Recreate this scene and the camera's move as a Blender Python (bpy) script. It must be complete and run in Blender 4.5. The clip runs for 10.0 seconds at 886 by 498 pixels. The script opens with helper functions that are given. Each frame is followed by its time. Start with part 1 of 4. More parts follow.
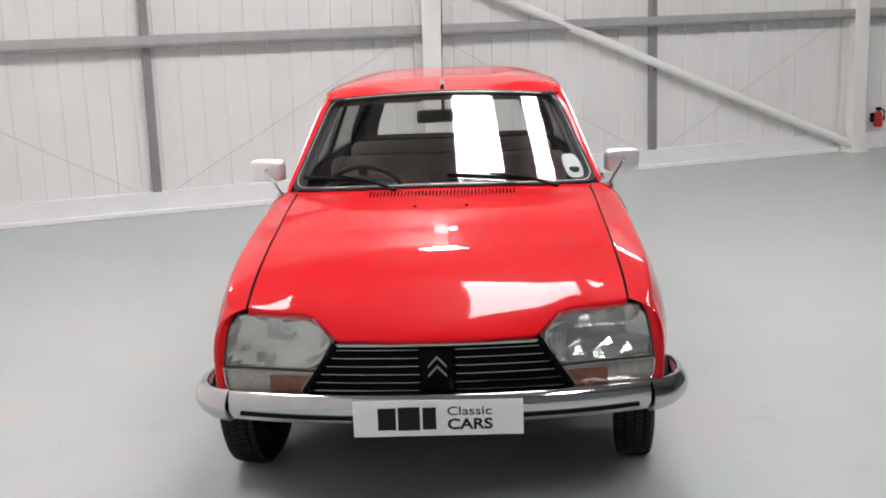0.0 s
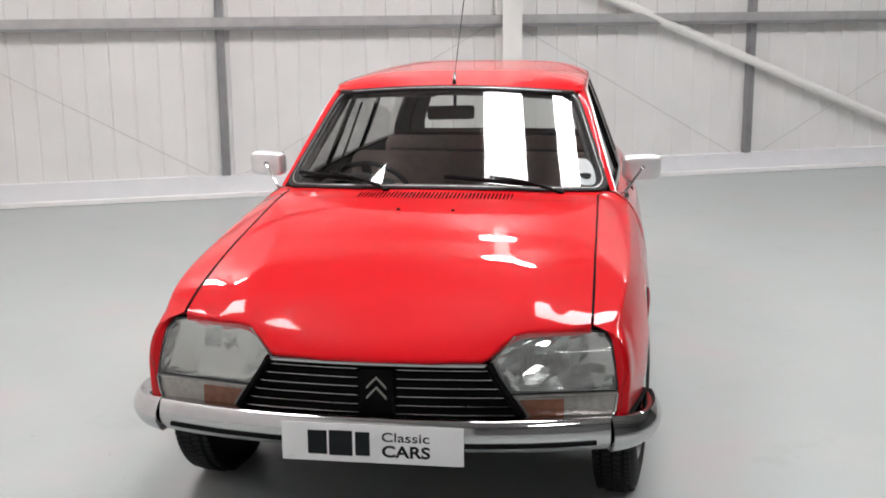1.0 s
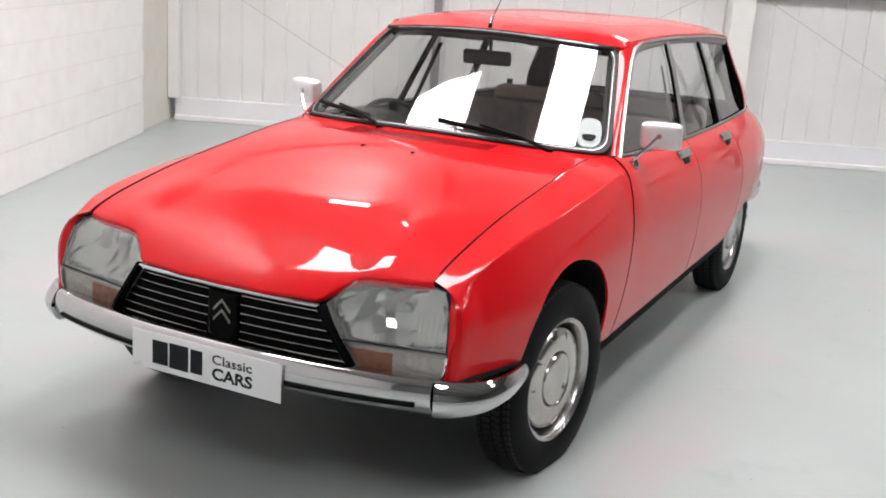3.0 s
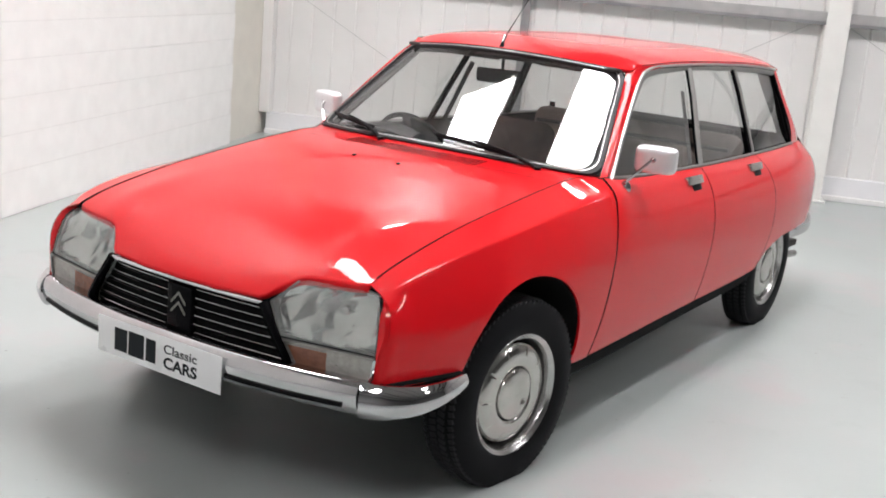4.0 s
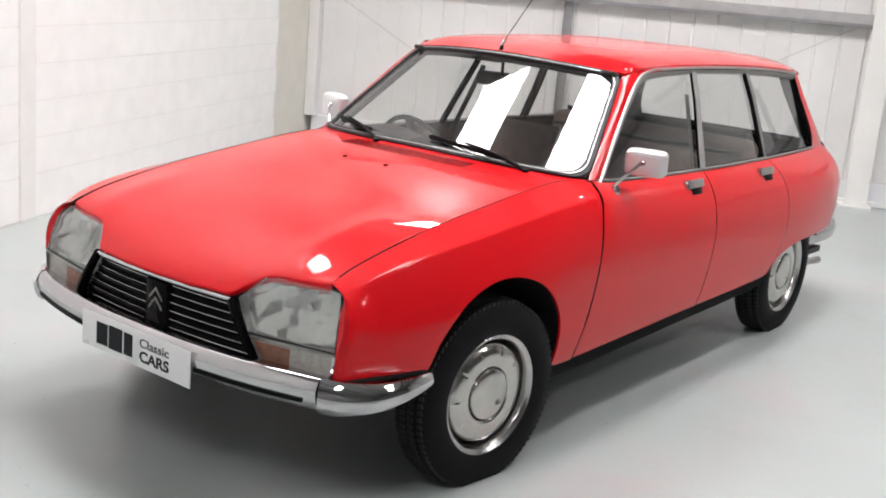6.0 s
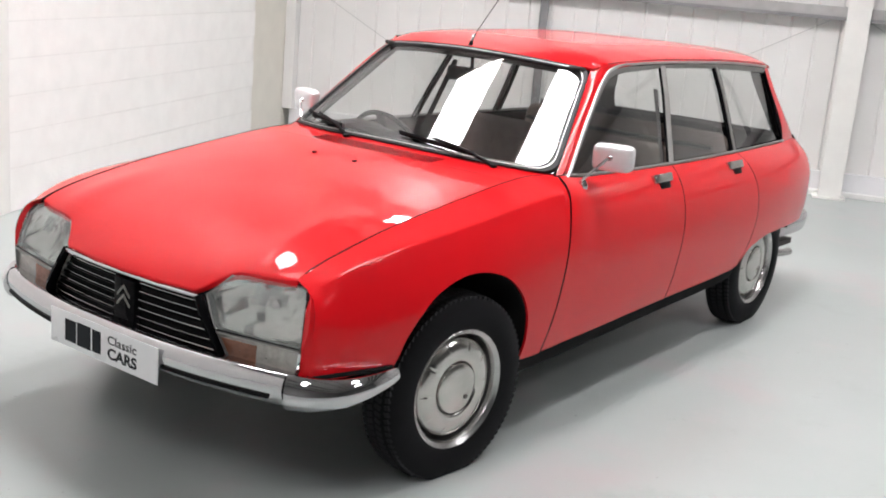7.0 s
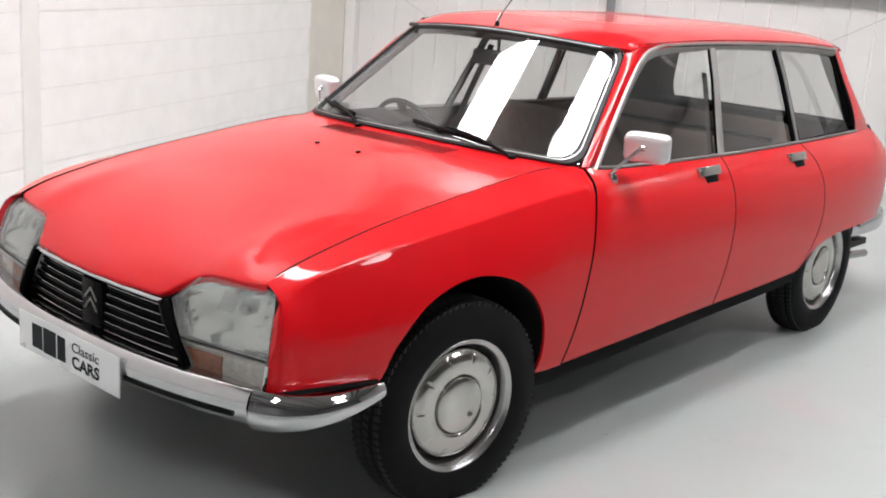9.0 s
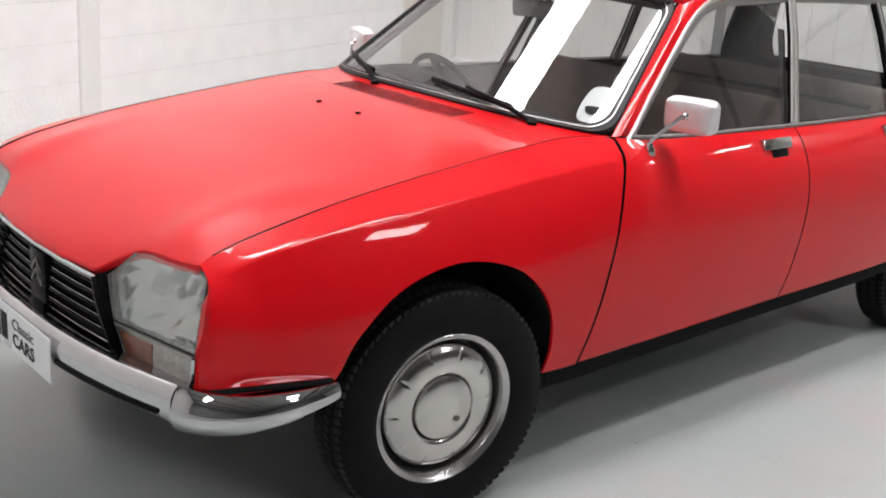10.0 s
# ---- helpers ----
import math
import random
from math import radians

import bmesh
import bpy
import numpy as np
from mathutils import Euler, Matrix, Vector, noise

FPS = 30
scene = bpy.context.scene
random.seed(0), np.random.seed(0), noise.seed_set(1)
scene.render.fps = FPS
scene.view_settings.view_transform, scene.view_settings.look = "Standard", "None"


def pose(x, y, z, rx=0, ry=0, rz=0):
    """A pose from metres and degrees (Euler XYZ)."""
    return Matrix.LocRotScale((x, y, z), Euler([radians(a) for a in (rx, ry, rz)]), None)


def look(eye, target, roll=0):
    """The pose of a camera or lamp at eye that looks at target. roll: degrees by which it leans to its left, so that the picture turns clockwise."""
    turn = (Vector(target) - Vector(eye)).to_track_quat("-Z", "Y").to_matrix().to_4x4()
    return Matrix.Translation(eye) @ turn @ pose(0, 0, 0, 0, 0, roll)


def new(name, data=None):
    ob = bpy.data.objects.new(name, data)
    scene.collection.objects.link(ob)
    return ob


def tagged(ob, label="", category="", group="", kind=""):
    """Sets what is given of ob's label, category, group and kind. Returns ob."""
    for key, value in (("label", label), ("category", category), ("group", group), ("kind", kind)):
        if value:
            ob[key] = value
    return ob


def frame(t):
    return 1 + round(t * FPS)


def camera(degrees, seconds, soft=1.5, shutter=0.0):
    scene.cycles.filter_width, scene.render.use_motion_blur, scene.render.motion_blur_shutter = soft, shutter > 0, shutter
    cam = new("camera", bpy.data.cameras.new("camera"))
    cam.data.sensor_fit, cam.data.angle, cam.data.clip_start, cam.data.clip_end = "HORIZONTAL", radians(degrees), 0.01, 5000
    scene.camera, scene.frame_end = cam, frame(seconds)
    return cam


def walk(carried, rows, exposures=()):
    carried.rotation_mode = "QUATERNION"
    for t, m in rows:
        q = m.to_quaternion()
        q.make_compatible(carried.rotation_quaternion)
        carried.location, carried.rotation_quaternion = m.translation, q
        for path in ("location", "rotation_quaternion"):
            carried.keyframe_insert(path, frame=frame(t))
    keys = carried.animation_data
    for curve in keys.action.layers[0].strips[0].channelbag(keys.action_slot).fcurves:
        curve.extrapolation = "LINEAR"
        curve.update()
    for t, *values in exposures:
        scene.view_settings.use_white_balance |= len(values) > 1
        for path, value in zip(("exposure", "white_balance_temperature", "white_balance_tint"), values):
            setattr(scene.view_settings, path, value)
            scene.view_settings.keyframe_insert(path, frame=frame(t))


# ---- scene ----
cam = camera(42.8, 10.0, 1.9)
PATH = [
    (0, (0.136, -4.104, 1.625), (0.014, -0.187, 0.820), -2.01),
    (0.5, (0.383, -3.960, 1.654), (0.042, -0.061, 0.827), -1.35),
    (1, (0.645, -3.754, 1.623), (0.072, 0.115, 0.787), -0.49),
    (1.5, (0.957, -3.606, 1.583), (0.098, 0.195, 0.717), 0.28),
    (2, (1.277, -3.470, 1.545), (0.123, 0.252, 0.647), 0.90),
    (2.5, (1.597, -3.340, 1.574), (0.158, 0.260, 0.589), 2.41),
    (4, (2.403, -2.988, 1.569), (0.268, 0.261, 0.630), 5.25),
    (4.5, (2.564, -2.916, 1.571), (0.297, 0.249, 0.653), 5.37),
    (5, (2.702, -2.845, 1.592), (0.322, 0.230, 0.656), 4.68),
    (5.5, (2.677, -2.837, 1.589), (0.304, 0.243, 0.652), 4.81),
    (7, (2.735, -2.817, 1.618), (0.433, 0.306, 0.645), 4.92),
    (7.5, (2.784, -2.800, 1.633), (0.491, 0.327, 0.651), 4.73),
    (8, (2.783, -2.716, 1.627), (0.459, 0.388, 0.648), 4.68),
    (8.5, (2.750, -2.564, 1.597), (0.340, 0.474, 0.614), 4.47),
    (9, (2.715, -2.352, 1.551), (0.165, 0.560, 0.547), 3.99),
    (9.5, (2.705, -2.068, 1.513), (0.004, 0.647, 0.459), 3.70),
    (10, (2.692, -1.748, 1.518), (-0.119, 0.739, 0.359), 3.99),
]
walk(cam, [(t, look(eye, target, roll)) for t, eye, target, roll in PATH], [(0, -1.06), (1.0, -1.04), (2.5, -0.90), (4.0, -0.84), (8.5, -0.80), (10, -0.94)])

# ---- light ----
BUILD_TURN = 23.0  # degrees by which the building is turned against the car
world = bpy.data.worlds.new("world")
scene.world = world
world.use_nodes = True
world.node_tree.nodes["Background"].inputs[0].default_value = (0.75, 0.82, 0.9, 1)
world.node_tree.nodes["Background"].inputs[1].default_value = 0.4
ROOFLIGHT = 58.0
TUBE = 95.0


# ---- materials ----
def mat(name, base, rough=0.5, metal=0.0, var=0.06, scale=6.0, bump=0.0, bump_scale=60.0, coat=0.0, spec=0.5, stains=(), bump_detail=4):
    m = bpy.data.materials.new(name)
    m.use_nodes = True
    nt = m.node_tree
    b = nt.nodes["Principled BSDF"]
    b.inputs["Roughness"].default_value = rough
    b.inputs["Metallic"].default_value = metal
    b.inputs["Specular IOR Level"].default_value = spec
    b.inputs["Coat Weight"].default_value = coat
    b.inputs["Coat Roughness"].default_value = 0.02
    tex = nt.nodes.new("ShaderNodeTexCoord")
    n1 = nt.nodes.new("ShaderNodeTexNoise")
    n1.inputs["Scale"].default_value = scale
    n1.inputs["Detail"].default_value = 6
    nt.links.new(tex.outputs["Object"], n1.inputs["Vector"])
    ramp = nt.nodes.new("ShaderNodeMapRange")
    ramp.inputs[1].default_value, ramp.inputs[2].default_value = 0.3, 0.7
    ramp.inputs[3].default_value, ramp.inputs[4].default_value = 1 - var, 1 + var
    nt.links.new(n1.outputs[0], ramp.inputs[0])
    mul = nt.nodes.new("ShaderNodeMix")
    mul.data_type, mul.blend_type = "RGBA", "MULTIPLY"
    mul.inputs[0].default_value = 1
    mul.inputs[6].default_value = (*base, 1)
    nt.links.new(ramp.outputs[0], mul.inputs[7])
    out = mul.outputs[2]
    for stain in stains:
        n2 = nt.nodes.new("ShaderNodeTexNoise")
        n2.inputs["Scale"].default_value = stain[0]
        n2.inputs["Detail"].default_value = 8
        n2.inputs["Roughness"].default_value = 0.65
        nt.links.new(tex.outputs["Object"], n2.inputs["Vector"])
        r2 = nt.nodes.new("ShaderNodeMapRange")
        r2.inputs[1].default_value, r2.inputs[2].default_value = stain[1], stain[2]
        nt.links.new(n2.outputs[0], r2.inputs[0])
        mx = nt.nodes.new("ShaderNodeMix")
        mx.data_type = "RGBA"
        mx.inputs[7].default_value = (*stain[3], 1)
        nt.links.new(r2.outputs[0], mx.inputs[0])
        nt.links.new(out, mx.inputs[6])
        out = mx.outputs[2]
    nt.links.new(out, b.inputs["Base Color"])
    rr = nt.nodes.new("ShaderNodeMapRange")
    rr.inputs[3].default_value, rr.inputs[4].default_value = max(rough * 0.85, 0.0), min(rough * 1.15, 1.0)
    nt.links.new(n1.outputs[0], rr.inputs[0])
    nt.links.new(rr.outputs[0], b.inputs["Roughness"])
    if bump:
        n3 = nt.nodes.new("ShaderNodeTexNoise")
        n3.inputs["Scale"].default_value = bump_scale
        n3.inputs["Detail"].default_value = bump_detail
        nt.links.new(tex.outputs["Object"], n3.inputs["Vector"])
        bp = nt.nodes.new("ShaderNodeBump")
        bp.inputs["Strength"].default_value = bump
        bp.inputs["Distance"].default_value = 0.01
        nt.links.new(n3.outputs[0], bp.inputs["Height"])
        nt.links.new(bp.outputs[0], b.inputs["Normal"])
    return m


def glass_mat(name, tint, f0=0.08, rough=0.0, ribs=0.0, milky=0.0):
    """A pane: clear, with gloss that grows towards grazing views."""
    m = bpy.data.materials.new(name)
    m.use_nodes = True
    nt = m.node_tree
    nt.nodes.remove(nt.nodes["Principled BSDF"])
    tr = nt.nodes.new("ShaderNodeBsdfTransparent")
    tr.inputs[0].default_value = (*tint, 1)
    gl = nt.nodes.new("ShaderNodeBsdfGlossy")
    gl.inputs["Roughness"].default_value = rough
    lw = nt.nodes.new("ShaderNodeLayerWeight")
    lw.inputs[0].default_value = 0.5
    pw = nt.nodes.new("ShaderNodeMath")
    pw.operation = "POWER"
    pw.inputs[1].default_value = 4.5
    mr = nt.nodes.new("ShaderNodeMapRange")
    mr.inputs[3].default_value, mr.inputs[4].default_value = f0, 1.0
    mx = nt.nodes.new("ShaderNodeMixShader")
    nt.links.new(lw.outputs["Facing"], pw.inputs[0])
    nt.links.new(pw.outputs[0], mr.inputs[0])
    nt.links.new(mr.outputs[0], mx.inputs[0])
    clear = tr.outputs[0]
    if milky:
        df = nt.nodes.new("ShaderNodeBsdfDiffuse")
        df.inputs[0].default_value = (0.6, 0.61, 0.6, 1)
        m2 = nt.nodes.new("ShaderNodeMixShader")
        m2.inputs[0].default_value = milky
        nt.links.new(tr.outputs[0], m2.inputs[1])
        nt.links.new(df.outputs[0], m2.inputs[2])
        clear = m2.outputs[0]
    nt.links.new(clear, mx.inputs[1])
    nt.links.new(gl.outputs[0], mx.inputs[2])
    nt.links.new(mx.outputs[0], nt.nodes["Material Output"].inputs[0])
    if ribs:
        tex = nt.nodes.new("ShaderNodeTexCoord")
        wv = nt.nodes.new("ShaderNodeTexWave")
        wv.inputs["Scale"].default_value = ribs
        wv.inputs["Distortion"].default_value = 0.6
        bp = nt.nodes.new("ShaderNodeBump")
        bp.inputs["Strength"].default_value = 0.12
        bp.inputs["Distance"].default_value = 0.004
        nt.links.new(tex.outputs["Object"], wv.inputs["Vector"])
        nt.links.new(wv.outputs[1], bp.inputs["Height"])
        nt.links.new(bp.outputs[0], gl.inputs["Normal"])
    return m


def glow_mat(name, colour, strength):
    m = bpy.data.materials.new(name)
    m.use_nodes = True
    b = m.node_tree.nodes["Principled BSDF"]
    b.inputs["Base Color"].default_value = (*colour, 1)
    b.inputs["Emission Color"].default_value = (*colour, 1)
    b.inputs["Emission Strength"].default_value = strength
    return m


RED = mat("red_paint", (0.60, 0.0048, 0.0099), 0.4, 0, 0.03, 3, 0.09, 6.0, coat=0.85, spec=0.05, bump_detail=0.6)
RED.node_tree.nodes["Principled BSDF"].inputs["Coat IOR"].default_value = 1.33
CHROME = mat("chrome", (0.55, 0.543, 0.55), 0.06, 1.0, 0.05, 14)
STEEL = mat("brushed_steel", (0.50, 0.49, 0.485), 0.26, 1.0, 0.1, 20, 0.05, 200)
TRIMSTEEL = mat("polished_stainless", (0.53, 0.515, 0.49), 0.17, 1.0, 0.10, 9, 0.03, 25)
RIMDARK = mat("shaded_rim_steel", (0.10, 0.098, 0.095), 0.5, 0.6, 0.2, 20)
GUTTER = mat("bright_gutter_metal", (0.60, 0.585, 0.565), 0.42, 1.0, 0.06, 20)
SILVER = mat("silver_trim", (0.34, 0.33, 0.315), 0.5, 1.0, 0.08, 20)
BLACK = mat("black_plastic", (0.006, 0.006, 0.0065), 0.5, 0, 0.15, 30, 0.1, 250, spec=0.07)
GLOSSBLACK = mat("gloss_black", (0.004, 0.004, 0.0045), 0.25, 0, 0.15, 20, spec=0.05)
RUBBER = mat("tyre_rubber", (0.0062, 0.0062, 0.0072), 0.65, 0, 0.25, 25, 0.06, 180, spec=0.12)
TREADRUBBER = mat("lit_tread_rubber", (0.022, 0.022, 0.024), 0.8, 0, 0.35, 25, 0.06, 180, spec=0.2)
SATIN = mat("satin_steel", (0.82, 0.81, 0.82), 0.5, 1.0, 0.06, 18, 0.03, 120)
BADGE = mat("dull_badge_metal", (0.27, 0.26, 0.235), 0.3, 1.0, 0.1, 20)
SEALRUBBER = mat("seal_rubber", (0.010, 0.010, 0.011), 0.5, 0, 0.15, 30, spec=0.25)
DARK = mat("underbody_dark", (0.008, 0.008, 0.008), 0.85, 0, 0.2, 20, spec=0.1)
GLASS = glass_mat("window_glass", (0.88, 0.90, 0.89), 0.10)
SIDEGLASS = glass_mat("side_window_glass", (0.93, 0.94, 0.93), 0.16)
LAMPGLASS = glass_mat("headlamp_glass", (0.92, 0.94, 0.93), 0.07, 0.03, 22, 0.14)
RIBGLASS = glass_mat("fluted_glass", (0.8, 0.82, 0.81), 0.12, 0.05, 0, 0.35)
AMBER = mat("amber_lens", (0.18, 0.075, 0.045), 0.10, 0, 0.15, 60, 0.12, 120)
CLEARLENS = mat("clear_lens", (0.36, 0.345, 0.32), 0.10, 0.5, 0.15, 60, 0.12, 120)
LAMPBACK = mat("lamp_housing", (0.80, 0.81, 0.80), 0.38, 0.6, 0.12, 30, 0.1, 60)
REFLECTOR = mat("lamp_reflector", (0.54, 0.55, 0.54), 0.15, 1.0, 0.08, 14, 0.05, 60)
SEATCLOTH = mat("brown_seat_cloth", (0.17, 0.128, 0.112), 0.9, 0, 0.2, 40, 0.5, 300)
TRIMCARD = mat("dark_trim", (0.034, 0.028, 0.026), 0.7, 0, 0.2, 30, 0.2, 200)
DARKLINER = mat("dark_headlining", (0.09, 0.085, 0.08), 0.85, 0, 0.1, 30, 0.2, 260)
PLATEWHITE = mat("plate_white", (0.78, 0.78, 0.78), 0.28, 0, 0.02, 8)
PLATEINK = mat("plate_ink", (0.008, 0.010, 0.012), 0.6, 0, 0.1, 30, spec=0.2)
PAPER = mat("paper_disc", (0.75, 0.77, 0.78), 0.7, 0, 0.06, 60)
FLOORMAT = mat("grey_floor_paint", (0.385, 0.419, 0.408), 0.30, 0, 0.05, 1.3, 0.03, 9, spec=0.4, stains=((2.2, 0.58, 0.85, (0.31, 0.33, 0.32)), (1.4, 0.52, 0.66, (0.425, 0.410, 0.408)), (6.0, 0.68, 0.76, (0.27, 0.28, 0.27)), (16.0, 0.685, 0.72, (0.17, 0.17, 0.16)), (0.9, 0.60, 0.9, (0.44, 0.455, 0.43))))
CLADDING = mat("white_cladding", (0.80, 0.79, 0.775), 0.5, 0, 0.03, 2.5, 0.02, 30)
FARWALL = mat("bounce_cutting_grey", (0.20, 0.20, 0.20), 0.55, 0, 0.05, 2.0, 0.02, 30)
DADO = mat("white_painted_plinth", (0.82, 0.82, 0.835), 0.6, 0, 0.03, 5, 0.1, 60)
SKIRT = mat("white_painted_kerb", (0.88, 0.87, 0.86), 0.5, 0, 0.04, 8, 0.1, 60)
GALVPALE = mat("pale_galvanised_steel", (0.46, 0.455, 0.45), 0.5, 0.3, 0.10, 9, 0.06, 90)
DARKSTEEL = mat("dark_purlin_steel", (0.05, 0.05, 0.052), 0.5, 0.2, 0.12, 9, 0.06, 90)
GALV = mat("galvanised_steel", (0.30, 0.30, 0.305), 0.5, 0.35, 0.12, 9, 0.06, 90)
WHITESTEEL = mat("white_painted_steel", (0.83, 0.82, 0.79), 0.4, 0, 0.03, 6, 0.03, 80)
CREAM = mat("cream_painted_steel", (0.72, 0.69, 0.62), 0.5, 0, 0.04, 5, 0.05, 60)
BLOCKWHITE = mat("white_painted_block", (0.90, 0.89, 0.87), 0.55, 0, 0.03, 7, 0.25, 45)
MORTAR = mat("white_painted_mortar", (0.84, 0.83, 0.81), 0.7, 0, 0.05, 20, 0.3, 70)
WIRE = mat("dull_wire", (0.52, 0.52, 0.51), 0.6, 0.3, 0.1, 20)
EXTRED = mat("extinguisher_red", (0.5, 0.012, 0.012), 0.3, 0, 0.05, 20)
# out-of-view lining toned grey so that it throws back less fill light
CEILDIM = mat("dimmed_roof_liner", (0.45, 0.445, 0.44), 0.6, 0, 0.03, 2)
SKYLIGHT = glow_mat("daylit_rooflight", (1.0, 0.972, 0.99), ROOFLIGHT)
LAMPGLOW = glow_mat("lamp_diffuser_glow", (0.98, 0.99, 1.0), TUBE)


# ---- building blocks ----
def obj(name, bm, material, parent=None, label="", smooth=True):
    me = bpy.data.meshes.new(name)
    bm.normal_update()
    bm.to_mesh(me)
    bm.free()
    if smooth:
        for p in me.polygons:
            p.use_smooth = True
        if hasattr(me, "set_sharp_from_angle"):
            me.set_sharp_from_angle(angle=radians(38))
    me.materials.append(material)
    ob = new(name, me)
    if parent is not None:
        ob.parent = parent
    if label:
        ob["label"] = label
    return ob


def part(name, bm, material, parent, label="", smooth=True):
    return obj(name, bm, material, parent, label, smooth)


def thing(name, label, category, group="", kind=""):
    return tagged(new(name), label, category, group, kind)


def hermite(xs, ys):
    """Smooth monotone curve through the points."""
    xs, ys = np.array(xs, float), np.array(ys, float)
    h, d = np.diff(xs), np.diff(ys) / np.diff(xs)
    m = np.zeros_like(xs)
    m[0], m[-1] = d[0], d[-1]
    for i in range(1, len(xs) - 1):
        if d[i - 1] * d[i] > 0:
            w1, w2 = 2 * h[i] + h[i - 1], h[i] + 2 * h[i - 1]
            m[i] = (w1 + w2) / (w1 / d[i - 1] + w2 / d[i])

    def f(x):
        x = min(max(x, xs[0]), xs[-1])
        i = min(int(np.searchsorted(xs, x, side="right")) - 1, len(xs) - 2)
        t = (x - xs[i]) / h[i]
        return float((1 + 2 * t) * (1 - t) ** 2 * ys[i] + t * (1 - t) ** 2 * h[i] * m[i] + t * t * (3 - 2 * t) * ys[i + 1] + t * t * (t - 1) * h[i] * m[i + 1])
    return f


def lerp(a, b, t):
    return a + (b - a) * t


def grid(rows, flip=False, bm=None, closed=False):
    """Quads over rows of points."""
    bm = bm or bmesh.new()
    vs = [[bm.verts.new(p) for p in r] for r in rows]
    n = len(vs[0])
    for i in range(len(vs) - 1):
        for j in range(n if closed else n - 1):
            k = (j + 1) % n
            q = (vs[i][j], vs[i][k], vs[i + 1][k], vs[i + 1][j])
            bm.faces.new(q[::-1] if flip else q)
    return bm


def thicken(ob, t=0.004, offset=0.0, angle=84):
    """Sheet metal: red outside, dark inside and at the cut edges."""
    out = sum(p.area * p.normal.dot(p.center - Vector((0, 1.3, 0.6))) for p in ob.data.polygons)
    if out < 0:
        ob.data.flip_normals()
    md = ob.modifiers.new("thickness", "SOLIDIFY")
    md.thickness, md.offset = t, offset
    ob.data.materials.append(DARK)
    md.material_offset_rim = 1
    md.material_offset = 1
    es = ob.modifiers.new("split", "EDGE_SPLIT")
    es.split_angle = radians(angle)
    return ob


def box(x0, x1, y0, y1, z0, z1, bevel=0.0, bm=None, seg=2):
    b = bmesh.new()
    bmesh.ops.create_cube(b, size=1, matrix=Matrix.LocRotScale(((x0 + x1) / 2, (y0 + y1) / 2, (z0 + z1) / 2), None, (x1 - x0, y1 - y0, z1 - z0)))
    if bevel:
        bmesh.ops.bevel(b, geom=b.edges[:], offset=bevel, segments=seg, affect="EDGES", profile=0.5)
    if bm is None:
        return b
    me = bpy.data.meshes.new("tmp")
    b.to_mesh(me)
    b.free()
    bm.from_mesh(me)
    bpy.data.meshes.remove(me)
    return bm


def sweep(path, ra, rb, n=10, up=(0, 0, 1), bm=None, cap=True, taper=None, square=0.0):
    """A tube of oval section along path: ra across, rb along up."""
    bm = bm or bmesh.new()
    path = [Vector(p) for p in path]
    rows = []
    for i, p in enumerate(path):
        t = (path[min(i + 1, len(path) - 1)] - path[max(i - 1, 0)]).normalized()
        side = t.cross(Vector(up))
        if side.length < 1e-4:
            side = t.cross(Vector((0.3, 0.9, 0.1)))
        side.normalize()
        u = side.cross(t).normalized()
        k = taper(i / (len(path) - 1)) if taper else 1.0
        ring = []
        for j in range(n):
            a = 2 * math.pi * (j + 0.5) / n
            c, s = math.cos(a), math.sin(a)
            if square:
                e = 1 - square
                c, s = math.copysign(abs(c) ** e, c), math.copysign(abs(s) ** e, s)
            ring.append(p + side * (c * ra * k) + u * (s * rb * k))
        rows.append(ring)
    vs = [[bm.verts.new(p) for p in r] for r in rows]
    for i in range(len(vs) - 1):
        for j in range(n):
            bm.faces.new((vs[i][j], vs[i][(j + 1) % n], vs[i + 1][(j + 1) % n], vs[i + 1][j]))
    if cap:
        bm.faces.new(vs[0][::-1])
        bm.faces.new(vs[-1])
    return bm


def smooth_path(pts, n=8):
    """Catmull-Rom through pts."""
    pts = [Vector(p) for p in pts]
    out = []
    for i in range(len(pts) - 1):
        p0, p1, p2, p3 = pts[max(i - 1, 0)], pts[i], pts[i + 1], pts[min(i + 2, len(pts) - 1)]
        for k in range(n):
            t = k / n
            out.append(0.5 * ((2 * p1) + (p2 - p0) * t + (2 * p0 - 5 * p1 + 4 * p2 - p3) * t * t + (3 * p1 - p0 - 3 * p2 + p3) * t ** 3))
    out.append(pts[-1])
    return out


def lathe(profile, n=48, axis="x", bm=None, centre=(0, 0, 0)):
    """Turn (along, radius) pairs round an axis."""
    bm = bm or bmesh.new()
    c = Vector(centre)
    rows = []
    for a, r in profile:
        ring = []
        for j in range(n):
            t = 2 * math.pi * j / n
            ring.append(c + Vector((a, r * math.cos(t), r * math.sin(t))) if axis == "x" else c + Vector((r * math.cos(t), r * math.sin(t), a)))
        rows.append(ring)
    return grid(rows, bm=bm, closed=True)


def prism(outline, depth, bm=None):
    """A flat outline (3D points) with thickness along the vector depth."""
    bm = bm or bmesh.new()
    a = [bm.verts.new(p) for p in outline]
    b = [bm.verts.new(Vector(p) + Vector(depth)) for p in outline]
    bm.faces.new(a)
    bm.faces.new(b[::-1])
    n = len(a)
    for i in range(n):
        bm.faces.new((a[i], b[i], b[(i + 1) % n], a[(i + 1) % n]))
    bmesh.ops.recalc_face_normals(bm, faces=bm.faces[:])
    return bm


